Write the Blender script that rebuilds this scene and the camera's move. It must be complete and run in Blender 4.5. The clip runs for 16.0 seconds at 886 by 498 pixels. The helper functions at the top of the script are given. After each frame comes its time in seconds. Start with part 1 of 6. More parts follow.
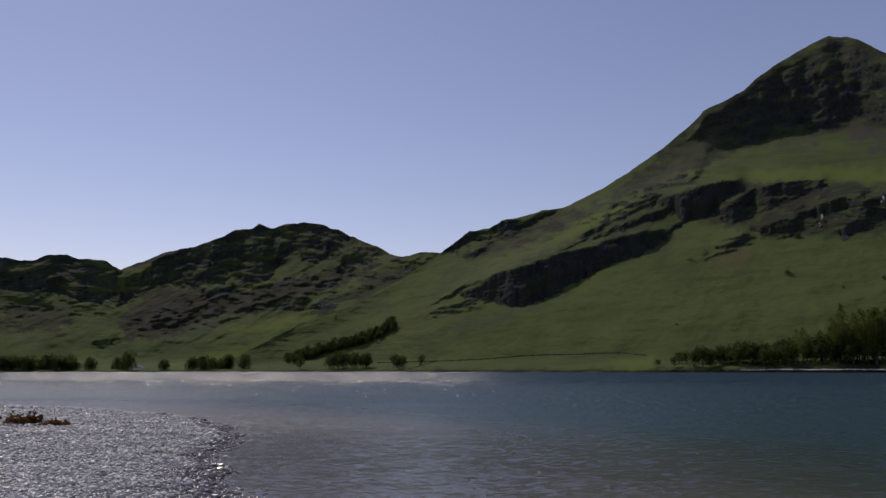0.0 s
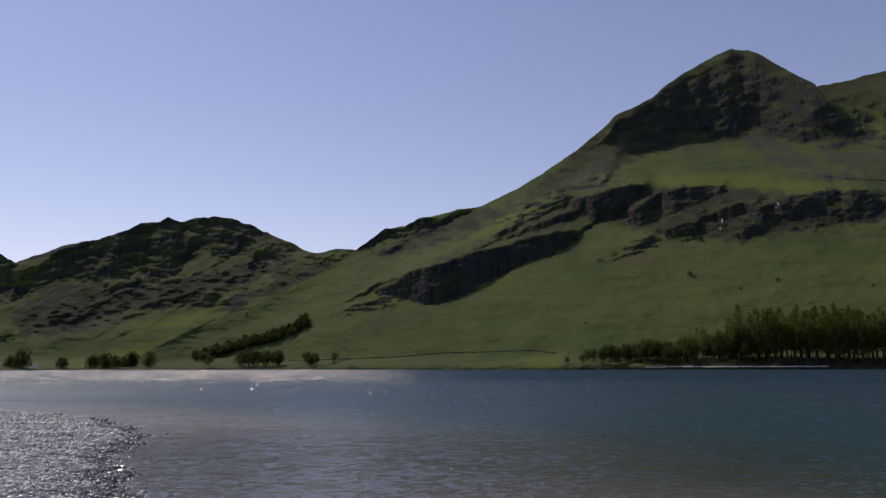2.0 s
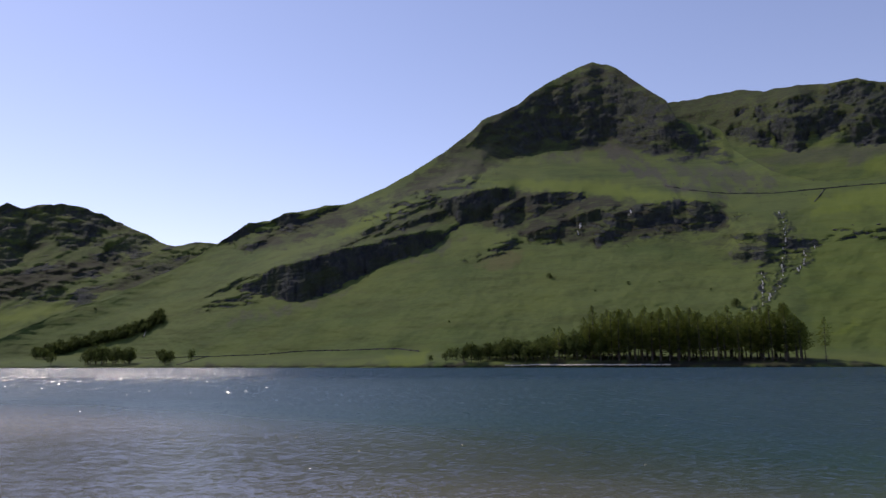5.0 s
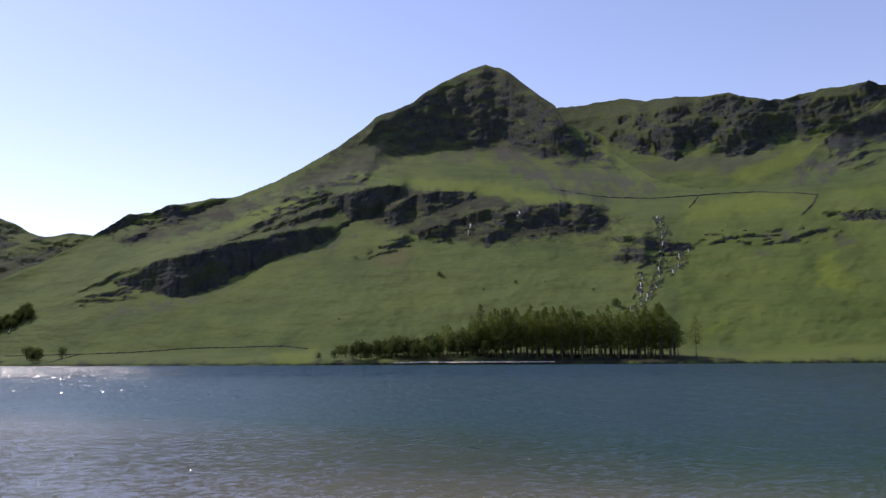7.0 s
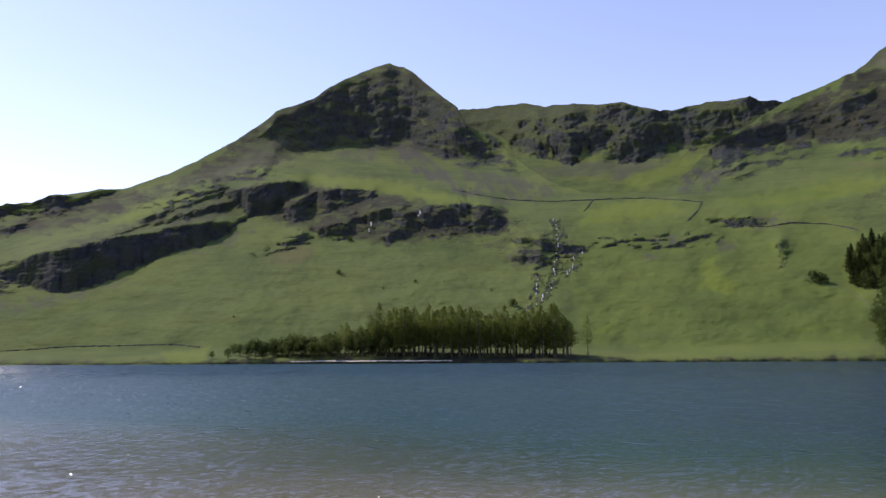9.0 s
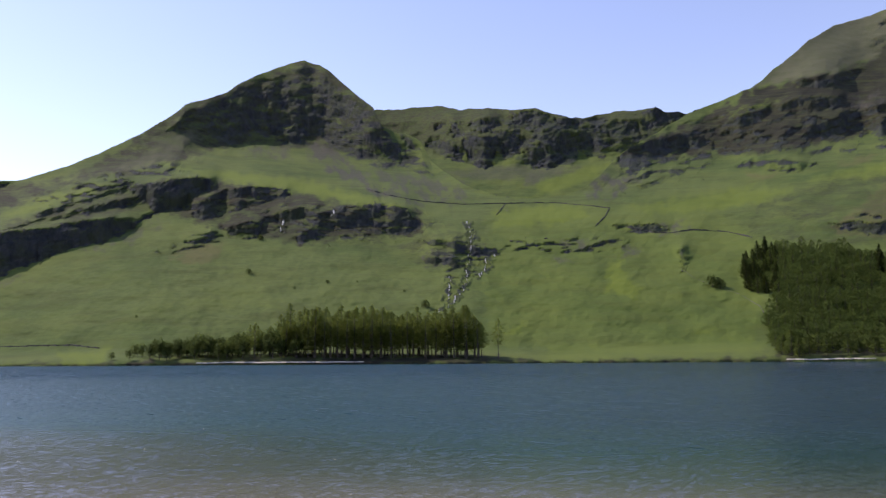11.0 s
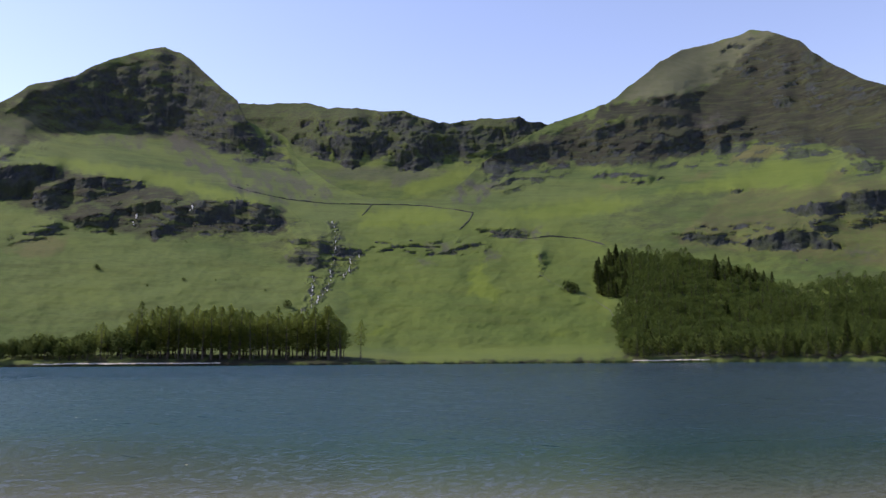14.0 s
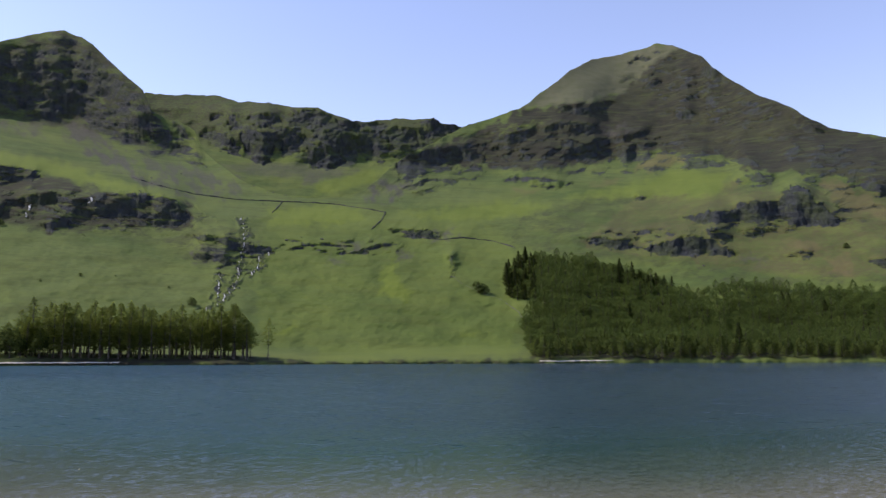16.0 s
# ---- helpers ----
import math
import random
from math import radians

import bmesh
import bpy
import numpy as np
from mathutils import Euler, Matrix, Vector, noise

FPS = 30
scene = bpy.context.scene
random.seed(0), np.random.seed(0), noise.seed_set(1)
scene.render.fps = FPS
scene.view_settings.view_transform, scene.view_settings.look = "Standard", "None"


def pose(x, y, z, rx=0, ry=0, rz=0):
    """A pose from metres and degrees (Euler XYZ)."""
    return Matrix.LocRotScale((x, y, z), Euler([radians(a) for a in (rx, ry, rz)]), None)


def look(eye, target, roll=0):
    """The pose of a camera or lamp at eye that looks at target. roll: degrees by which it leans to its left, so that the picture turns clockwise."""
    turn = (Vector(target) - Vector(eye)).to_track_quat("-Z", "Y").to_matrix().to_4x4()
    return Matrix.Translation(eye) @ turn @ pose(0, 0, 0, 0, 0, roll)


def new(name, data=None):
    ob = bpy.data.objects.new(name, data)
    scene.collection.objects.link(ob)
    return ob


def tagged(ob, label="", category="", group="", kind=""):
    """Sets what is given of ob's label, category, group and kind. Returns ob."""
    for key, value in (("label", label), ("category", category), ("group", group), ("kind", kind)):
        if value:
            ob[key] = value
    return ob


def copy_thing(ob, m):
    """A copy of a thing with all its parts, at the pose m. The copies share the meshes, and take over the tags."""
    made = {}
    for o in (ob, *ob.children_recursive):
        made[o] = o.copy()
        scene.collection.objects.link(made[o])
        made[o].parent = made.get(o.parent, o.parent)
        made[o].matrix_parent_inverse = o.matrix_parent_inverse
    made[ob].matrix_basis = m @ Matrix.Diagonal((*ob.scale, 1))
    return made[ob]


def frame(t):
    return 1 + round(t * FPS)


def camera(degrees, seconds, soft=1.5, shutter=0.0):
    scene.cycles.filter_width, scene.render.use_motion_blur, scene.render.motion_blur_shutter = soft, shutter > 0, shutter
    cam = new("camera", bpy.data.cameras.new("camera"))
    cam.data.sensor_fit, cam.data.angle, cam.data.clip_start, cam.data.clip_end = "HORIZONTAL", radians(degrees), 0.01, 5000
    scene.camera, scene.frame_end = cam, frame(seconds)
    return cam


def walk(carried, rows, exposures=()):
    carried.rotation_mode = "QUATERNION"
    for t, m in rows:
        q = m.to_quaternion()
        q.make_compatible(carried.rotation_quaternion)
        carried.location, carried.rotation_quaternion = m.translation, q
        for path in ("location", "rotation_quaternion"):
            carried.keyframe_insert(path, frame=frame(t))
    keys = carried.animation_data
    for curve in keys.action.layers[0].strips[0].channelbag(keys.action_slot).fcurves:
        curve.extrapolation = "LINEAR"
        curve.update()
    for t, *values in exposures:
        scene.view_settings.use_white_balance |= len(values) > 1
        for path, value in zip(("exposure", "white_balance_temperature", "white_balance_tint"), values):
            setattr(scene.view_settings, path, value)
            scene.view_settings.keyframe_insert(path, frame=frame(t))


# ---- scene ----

# Camera: it stands on the shingle and turns to the right.
EYE = 1.6
cam = camera(60.12, 16.0, soft=1.4, shutter=0.5)
ROWS = [
    (0.0, 0.0, 8.96, -0.1), (0.5, -1.56, 8.92, -0.14), (1.0, -3.39, 8.88, -0.1), (1.5, -4.91, 8.81, -0.14), (2.0, -6.4, 8.77, -0.2),
    (2.5, -7.85, 8.73, -0.17), (3.0, -9.32, 8.67, -0.19), (3.5, -10.72, 8.69, -0.15), (6.0, -20.8, 8.48, -0.25), (6.5, -22.82, 8.44, -0.26),
    (7.0, -24.68, 8.38, -0.31), (7.5, -26.5, 8.35, -0.34), (8.0, -28.43, 8.31, -0.26), (8.5, -30.14, 8.28, -0.37), (9.0, -32.21, 8.26, -0.32),
    (11.5, -40.59, 8.29, -0.35), (12.0, -42.62, 8.26, -0.33), (12.5, -44.14, 8.29, -0.41), (13.0, -45.59, 8.35, -0.4), (13.5, -47.16, 8.33, -0.34),
    (14.0, -48.93, 8.33, -0.36), (14.5, -50.51, 8.34, -0.35), (15.0, -52.24, 8.3, -0.29), (15.5, -53.84, 8.3, -0.28), (16.0, -55.59, 8.31, -0.2),
]
EXPOSURES = [(0.0, -0.78, 7250, 19), (3.5, -0.28, 7200, 19), (6.0, 0.18, 6900, 19), (9.0, 0.70, 7050, 20), (12.0, 0.75, 7150, 18), (16.0, 0.78, 7050, 16)]


def sight(yaw, pitch, roll):
    y, p = radians(yaw), radians(pitch)
    return look((0, 0, EYE), (-math.sin(y) * math.cos(p), math.cos(y) * math.cos(p), EYE + math.sin(p)), roll)


walk(cam, [(t, sight(yaw, pitch, roll)) for t, yaw, pitch, roll in ROWS], EXPOSURES)

# ---- light ----
SUN_AZ, SUN_EL = -31.0, 48.0  # degrees, azimuth to the right of +y
world = bpy.data.worlds.new("sky")
scene.world = world
world.use_nodes = True
wn, wl = world.node_tree.nodes, world.node_tree.links
wn.clear()
sky = wn.new("ShaderNodeTexSky")
sky.sky_type, sky.sun_disc = "NISHITA", False
sky.sun_elevation, sky.sun_rotation = radians(SUN_EL), radians(SUN_AZ)
sky.air_density, sky.dust_density, sky.ozone_density = 1.0, 0.12, 2.0
background = wn.new("ShaderNodeBackground")
background.inputs["Strength"].default_value = 0.15
world_out = wn.new("ShaderNodeOutputWorld")
haze = wn.new("ShaderNodeMix")
haze.data_type, haze.blend_type = "RGBA", "MULTIPLY"
haze.inputs["Factor"].default_value, haze.inputs[7].default_value = 1.0, (1.12, 0.98, 1.05, 1)
wl.new(sky.outputs[0], haze.inputs[6])
wl.new(haze.outputs[2], background.inputs["Color"])
wl.new(background.outputs[0], world_out.inputs["Surface"])

sun_data = bpy.data.lights.new("sun", "SUN")
sun_data.energy, sun_data.angle, sun_data.color = 2.75, radians(0.53), (1.0, 0.95, 0.86)
sun = new("sun", sun_data)
_a, _e = radians(SUN_AZ), radians(SUN_EL)
SUN_DIR = Vector((math.sin(_a) * math.cos(_e), math.cos(_a) * math.cos(_e), math.sin(_e)))
sun.matrix_world = look(SUN_DIR * 900, (0, 0, 0))


# ---- noise on arrays ----
_perm = np.random.RandomState(7).permutation(512)
_grad = np.random.RandomState(8).uniform(0, 2 * np.pi, 512)


def perlin(x, y, seed=0):
    x, y = np.asarray(x, float) + seed * 17.31, np.asarray(y, float) - seed * 9.77
    xi, yi = np.floor(x).astype(int), np.floor(y).astype(int)
    xf, yf = x - xi, y - yi
    u, v = xf * xf * xf * (xf * (xf * 6 - 15) + 10), yf * yf * yf * (yf * (yf * 6 - 15) + 10)

    def corner(dx, dy):
        g = _grad[_perm[(xi + dx + _perm[(yi + dy) % 512]) % 512]]
        return np.cos(g) * (xf - dx) + np.sin(g) * (yf - dy)
    a = corner(0, 0) * (1 - u) + corner(1, 0) * u
    b = corner(0, 1) * (1 - u) + corner(1, 1) * u
    return 1.5 * (a * (1 - v) + b * v)


def fbm(x, y, octaves=4, seed=0, gain=0.5):
    total, amp = 0, 1.0
    for o in range(octaves):
        total = total + amp * perlin(np.asarray(x) * 2**o, np.asarray(y) * 2**o, seed + o * 3)
        amp *= gain
    return total


def ridged(x, y, octaves=4, seed=0):
    total, amp = 0, 1.0
    for o in range(octaves):
        total = total + amp * (1 - 2 * np.abs(perlin(np.asarray(x) * 2**o, np.asarray(y) * 2**o, seed + o * 5)))
        amp *= 0.5
    return total / 1.9


def smoothstep(a, b, x):
    t = np.clip((x - a) / (b - a), 0, 1)
    return t * t * (3 - 2 * t)


def blur(values, sigma, axis):
    n = int(3 * sigma) + 1
    k = np.exp(-0.5 * (np.arange(-n, n + 1) / sigma) ** 2)
    k /= k.sum()
    pad = [(n, n) if i == axis else (0, 0) for i in range(values.ndim)]
    return np.apply_along_axis(lambda m: np.convolve(m, k, "valid"), axis, np.pad(values, pad, mode="edge"))


# ---- materials ----
class Nodes:
    """A node material under construction."""

    def __init__(self, name):
        self.mat = bpy.data.materials.new(name)
        self.mat.use_nodes = True
        self.tree = self.mat.node_tree
        self.tree.nodes.clear()
        self.out = self.add("ShaderNodeOutputMaterial")
        self.shader = self.add("ShaderNodeBsdfPrincipled")
        self.link(self.shader.outputs[0], self.out.inputs["Surface"])

    def add(self, kind, **inputs):
        node = self.tree.nodes.new(kind)
        for key, value in inputs.items():
            self.put(node.inputs[key.replace("_", " ")], value)
        return node

    def link(self, a, b):
        self.tree.links.new(a, b)

    def put(self, socket, value):
        if isinstance(value, bpy.types.NodeSocket):
            self.link(value, socket)
        else:
            socket.default_value = value

    def set(self, **inputs):
        for key, value in inputs.items():
            self.put(self.shader.inputs[key.replace("_", " ")], value)
        return self

    def position(self):
        return self.add("ShaderNodeNewGeometry").outputs["Position"]

    def local(self):
        return self.add("ShaderNodeTexCoord").outputs["Object"]

    def stretch(self, vector, scale):
        node = self.add("ShaderNodeMapping", Vector=vector)
        node.inputs["Scale"].default_value = scale
        return node.outputs[0]

    def noise(self, vector, scale, detail=4.0, rough=0.55):
        return self.add("ShaderNodeTexNoise", Vector=vector, Scale=scale, Detail=detail, Roughness=rough).outputs["Fac"]

    def voronoi(self, vector, scale):
        return self.add("ShaderNodeTexVoronoi", Vector=vector, Scale=scale)

    def ramp(self, fac, stops):
        node = self.add("ShaderNodeValToRGB", Fac=fac)
        ramp = node.color_ramp
        while len(ramp.elements) < len(stops):
            ramp.elements.new(0.5)
        for e, (p, c) in zip(ramp.elements, stops):
            e.position, e.color = p, (c, c, c, 1) if isinstance(c, (int, float)) else (*c, 1)
        return node.outputs[0]

    def mix(self, fac, a, b, blend="MIX"):
        node = self.add("ShaderNodeMix")
        node.data_type, node.blend_type = "RGBA", blend
        self.put(node.inputs["Factor"], fac)
        for socket, value in ((node.inputs[6], a), (node.inputs[7], b)):
            self.put(socket, (*value, 1) if isinstance(value, tuple) and len(value) == 3 else value)
        return node.outputs[2]

    def calc(self, kind, a, b=0.0, clamp=False):
        node = self.add("ShaderNodeMath")
        node.operation, node.use_clamp = kind, clamp
        self.put(node.inputs[0], a)
        self.put(node.inputs[1], b)
        return node.outputs[0]

    def bump(self, height, strength, distance, normal=None):
        node = self.add("ShaderNodeBump", Height=height, Strength=strength, Distance=distance)
        if normal is not None:
            self.link(normal, node.inputs["Normal"])
        return node.outputs[0]


def fell_material():
    """Fellside: sheep-cropped grass, rock, scree, heather and bracken, chosen by the terrain's ground-cover masks."""
    n = Nodes("fellside")
    p = n.position()
    cover = n.add("ShaderNodeVertexColor")
    cover.layer_name = "cover"
    parts = n.add("ShaderNodeSeparateColor", Color=cover.outputs["Color"])
    rock, scree, heather, bright_grass = parts.outputs[0], parts.outputs[1], parts.outputs[2], cover.outputs["Alpha"]
    big, mid, fine = n.noise(p, 0.006, 5), n.noise(p, 0.035, 6, 0.62), n.noise(p, 0.22, 5, 0.65)
    streak = n.noise(n.stretch(p, (0.02, 0.02, 0.16)), 1.0, 5, 0.6)
    grass = n.mix(n.ramp(mid, [(0.34, 0), (0.66, 1)]), (0.045, 0.070, 0.019), (0.072, 0.105, 0.028))
    grass = n.mix(n.ramp(big, [(0.42, 0), (0.62, 1)]), grass, (0.083, 0.110, 0.032))
    grass = n.mix(n.ramp(streak, [(0.48, 0), (0.66, 0.6)]), grass, (0.050, 0.062, 0.017))
    grass = n.mix(n.ramp(fine, [(0.3, 0.32), (0.55, 0)]), grass, (0.032, 0.046, 0.016))
    tufts = n.noise(n.stretch(p, (0.10, 0.10, 0.75)), 1.0, 5, 0.7)
    grass = n.mix(n.ramp(tufts, [(0.34, 0.3), (0.47, 0)]), grass, (0.030, 0.042, 0.012))
    grass = n.mix(n.ramp(n.noise(p, 0.018, 5, 0.6), [(0.44, 0), (0.64, 0.55)]), grass, (0.096, 0.122, 0.030))
    grass = n.mix(n.calc("MULTIPLY", bright_grass, 0.8), grass, n.mix(mid, (0.088, 0.124, 0.018), (0.128, 0.160, 0.025)))
    heath_shade = n.mix(n.ramp(mid, [(0.36, 0), (0.62, 1)]), (0.018, 0.018, 0.013), (0.033, 0.033, 0.020))
    heath_shade = n.mix(n.ramp(fine, [(0.35, 0.6), (0.6, 0)]), heath_shade, (0.015, 0.015, 0.012))
    heath_shade = n.mix(n.ramp(streak, [(0.5, 0), (0.66, 0.75)]), heath_shade, (0.048, 0.058, 0.022))
    heath_shade = n.mix(n.ramp(n.noise(p, 0.011, 6, 0.65), [(0.5, 0), (0.64, 0.4)]), heath_shade, (0.050, 0.058, 0.024))
    heath_shade = n.mix(n.ramp(n.noise(n.stretch(p, (0.05, 0.05, 0.2)), 1.0, 6, 0.7), [(0.58, 0), (0.72, 0.32)]), heath_shade, (0.080, 0.078, 0.062))
    stones = n.mix(n.ramp(fine, [(0.3, 0), (0.7, 1)]), (0.034, 0.032, 0.029), (0.078, 0.073, 0.066))
    crack = n.noise(n.stretch(p, (0.10, 0.10, 0.05)), 1.0, 7, 0.7)
    crag = n.mix(n.ramp(crack, [(0.40, 0), (0.70, 1)]), (0.020, 0.024, 0.029), (0.054, 0.059, 0.060))
    crag = n.mix(n.ramp(n.noise(p, 0.05, 6, 0.65), [(0.42, 0), (0.62, 0.8)]), crag, (0.034, 0.044, 0.021))
    ragged = n.calc("MULTIPLY", n.calc("SUBTRACT", n.calc("ADD", n.calc("MULTIPLY", fine, 0.6), n.calc("MULTIPLY", mid, 0.4)), 0.5), 1.5)

    def edge(mask, lo=0.32, hi=0.78):
        return n.ramp(n.calc("ADD", mask, ragged), [(lo, 0), (hi, 1)])
    colour = n.mix(edge(heather, 0.3, 0.7), grass, heath_shade)
    bracken = n.add("ShaderNodeSeparateColor", Color=n.add("ShaderNodeVertexColor").outputs["Color"])
    bracken_layer = [x for x in n.tree.nodes if x.type == "VERTEX_COLOR"][-1]
    bracken_layer.layer_name = "bracken"
    colour = n.mix(n.calc("MULTIPLY", edge(bracken.outputs[0], 0.2, 1.0), 0.6), colour, n.mix(mid, (0.085, 0.066, 0.030), (0.135, 0.105, 0.052)))
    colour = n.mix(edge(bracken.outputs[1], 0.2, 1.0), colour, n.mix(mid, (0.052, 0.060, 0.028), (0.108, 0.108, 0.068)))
    colour = n.mix(n.calc("MULTIPLY", edge(scree, 0.15, 1.1), 0.85), colour, stones)
    colour = n.mix(edge(rock), colour, crag)
    tuft = n.bump(fine, 0.25, 1.4)
    relief = n.bump(n.calc("MULTIPLY", crack, rock), 0.9, 5.0, tuft)
    n.set(Base_Color=colour, Roughness=0.95, Normal=relief)
    n.shader.inputs["Specular IOR Level"].default_value = 0.12
    return n.mat


def water_material():
    """Lake water: brown over the shallow shingle, blue-green where it is deep, ruffled by a light breeze."""
    n = Nodes("lake_water")
    p = n.position()
    cover = n.add("ShaderNodeVertexColor")
    cover.layer_name = "depth"
    layers = n.add("ShaderNodeSeparateColor", Color=cover.outputs["Color"])
    depth, lee, ruffled = layers.outputs[0], layers.outputs[1], layers.outputs[2]
    patches = n.noise(n.stretch(p, (0.05, 0.12, 1)), 1.0, 3)
    d = n.calc("ADD", depth, n.calc("MULTIPLY", n.calc("SUBTRACT", patches, 0.5), 0.25))
    body = n.ramp(d, [(0.0, (0.26, 0.225, 0.17)), (0.22, (0.160, 0.147, 0.112)), (0.40, (0.046, 0.071, 0.058)), (0.56, (0.008, 0.044, 0.040)), (0.9, (0.005, 0.038, 0.040))])
    # by the spit the dark hills' reflection is put into the body colour
    body = n.mix(n.calc("MULTIPLY", cover.outputs["Alpha"], 0.75), body, (0.062, 0.060, 0.050))
    # dark reflection of wood and fell painted into the body colour
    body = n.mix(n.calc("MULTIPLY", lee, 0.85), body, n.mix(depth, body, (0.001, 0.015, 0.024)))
    # wave slopes: sharp ripples on a longer chop, calm in the lee of the spit and rougher where the breeze reaches the water
    calm = n.ramp(n.calc("ADD", depth, n.calc("MULTIPLY", n.calc("SUBTRACT", patches, 0.5), 0.5)), [(0.05, 0.42), (0.85, 1.0)])
    calm = n.calc("MULTIPLY", calm, n.ramp(cover.outputs["Alpha"], [(0.0, 1.0), (1.0, 0.42)]))
    slope = None
    for scale, aspect, detail, amount in ((0.8, 1.7, 2.0, 0.24), (4.5, 1.3, 3.0, 1.0), (11.0, 1.3, 2.0, 1.15)):
        tex = n.add("ShaderNodeTexNoise", Vector=n.stretch(p, (scale, scale * aspect, 1)), Scale=1.0, Detail=detail, Roughness=0.6)
        off = n.add("ShaderNodeVectorMath")
        off.operation = "SUBTRACT"
        n.put(off.inputs[0], tex.outputs["Color"])
        off.inputs[1].default_value = (0.5, 0.5, 0.5)
        size = n.add("ShaderNodeVectorMath")
        size.operation = "MULTIPLY"
        n.link(off.outputs[0], size.inputs[0])
        size.inputs[1].default_value = (amount * 0.7, amount, 0.0)
        if slope is None:
            slope = size.outputs[0]
        else:
            both = n.add("ShaderNodeVectorMath")
            n.link(slope, both.inputs[0])
            n.link(size.outputs[0], both.inputs[1])
            slope = both.outputs[0]
    wave = n.add("ShaderNodeVectorMath")
    wave.operation = "SCALE"
    n.link(slope, wave.inputs[0])
    n.put(wave.inputs["Scale"], n.calc("MULTIPLY", calm, n.ramp(lee, [(0.0, 1.3), (1.0, 0.8)])))
    raised = n.add("ShaderNodeVectorMath")
    n.link(wave.outputs[0], raised.inputs[0])
    raised.inputs[1].default_value = (0, 0, 1)
    unit = n.add("ShaderNodeVectorMath")
    unit.operation = "NORMALIZE"
    n.link(raised.outputs[0], unit.inputs[0])
    # a few small facets stand steep enough to throw the sun
    cells = n.voronoi(n.stretch(p, (1, 0.15, 1)), 14.0)
    tilt = n.add("ShaderNodeVectorMath")
    tilt.operation = "MULTIPLY_ADD"
    n.link(cells.outputs["Color"], tilt.inputs[0])
    tilt.inputs[1].default_value, tilt.inputs[2].default_value = (1.0, 0.75, 0.0), (-0.52, -0.8, 1.0)
    facet = n.add("ShaderNodeVectorMath")
    facet.operation = "NORMALIZE"
    n.link(tilt.outputs[0], facet.inputs[0])
    chance = n.add("ShaderNodeSeparateColor", Color=cells.outputs["Color"]).outputs[2]
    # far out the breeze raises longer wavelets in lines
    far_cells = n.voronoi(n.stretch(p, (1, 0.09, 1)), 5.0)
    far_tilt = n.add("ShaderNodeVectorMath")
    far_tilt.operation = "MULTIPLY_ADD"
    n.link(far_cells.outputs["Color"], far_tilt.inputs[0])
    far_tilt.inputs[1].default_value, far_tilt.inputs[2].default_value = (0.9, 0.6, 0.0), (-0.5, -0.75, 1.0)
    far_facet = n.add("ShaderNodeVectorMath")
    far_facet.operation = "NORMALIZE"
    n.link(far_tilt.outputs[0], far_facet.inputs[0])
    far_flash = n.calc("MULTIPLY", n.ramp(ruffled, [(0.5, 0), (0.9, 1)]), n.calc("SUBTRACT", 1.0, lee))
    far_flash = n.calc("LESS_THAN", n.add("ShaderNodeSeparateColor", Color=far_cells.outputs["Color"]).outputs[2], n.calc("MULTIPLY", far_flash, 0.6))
    flash = n.calc("LESS_THAN", chance, n.calc("MULTIPLY", ruffled, 0.92))
    # nearer, scattered ripples the width of a finger do the same
    fine_cells = n.voronoi(p, 46.0)
    fine_tilt = n.add("ShaderNodeVectorMath")
    fine_tilt.operation = "MULTIPLY_ADD"
    n.link(fine_cells.outputs["Color"], fine_tilt.inputs[0])
    fine_tilt.inputs[1].default_value, fine_tilt.inputs[2].default_value = (1.7, 1.1, 0.0), (-1.0, -0.9, 1.0)
    fine_facet = n.add("ShaderNodeVectorMath")
    fine_facet.operation = "NORMALIZE"
    n.link(fine_tilt.outputs[0], fine_facet.inputs[0])
    fine_flash = n.calc("LESS_THAN", n.add("ShaderNodeSeparateColor", Color=fine_cells.outputs["Color"]).outputs[2], 0.006)
    ripple = n.add("ShaderNodeMix")
    ripple.data_type = "VECTOR"
    n.link(fine_flash, ripple.inputs["Factor"])
    n.link(unit.outputs[0], ripple.inputs[4])
    n.link(fine_facet.outputs[0], ripple.inputs[5])
    mixed = n.add("ShaderNodeMix")
    mixed.data_type = "VECTOR"
    n.link(flash, mixed.inputs["Factor"])
    n.link(ripple.outputs[1], mixed.inputs[4])
    n.link(facet.outputs[0], mixed.inputs[5])
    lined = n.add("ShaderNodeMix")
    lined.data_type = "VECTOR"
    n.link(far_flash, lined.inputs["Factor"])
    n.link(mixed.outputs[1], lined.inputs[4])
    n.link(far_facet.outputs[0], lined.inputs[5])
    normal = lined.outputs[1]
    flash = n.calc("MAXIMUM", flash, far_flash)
    open_water = n.ramp(calm, [(0.25, 0.21), (0.7, 0.27), (1.0, 0.37)])
    open_water = n.calc("MULTIPLY", open_water, n.ramp(lee, [(0.0, 1.0), (1.0, 0.85)]))
    open_water = n.calc("ADD", open_water, n.calc("MULTIPLY", ruffled, n.calc("MULTIPLY", n.calc("SUBTRACT", 1.0, lee), 0.10)))
    rough = n.calc("SUBTRACT", open_water, n.calc("MULTIPLY", flash, n.calc("ADD", 0.21, n.calc("MULTIPLY", ruffled, 0.06))))
    rough = n.calc("SUBTRACT", rough, n.calc("MULTIPLY", n.calc("MULTIPLY", fine_flash, n.calc("SUBTRACT", 1.0, flash)), 0.1))
    n.set(Base_Color=body, Roughness=rough, IOR=1.333, Normal=normal)
    return n.mat


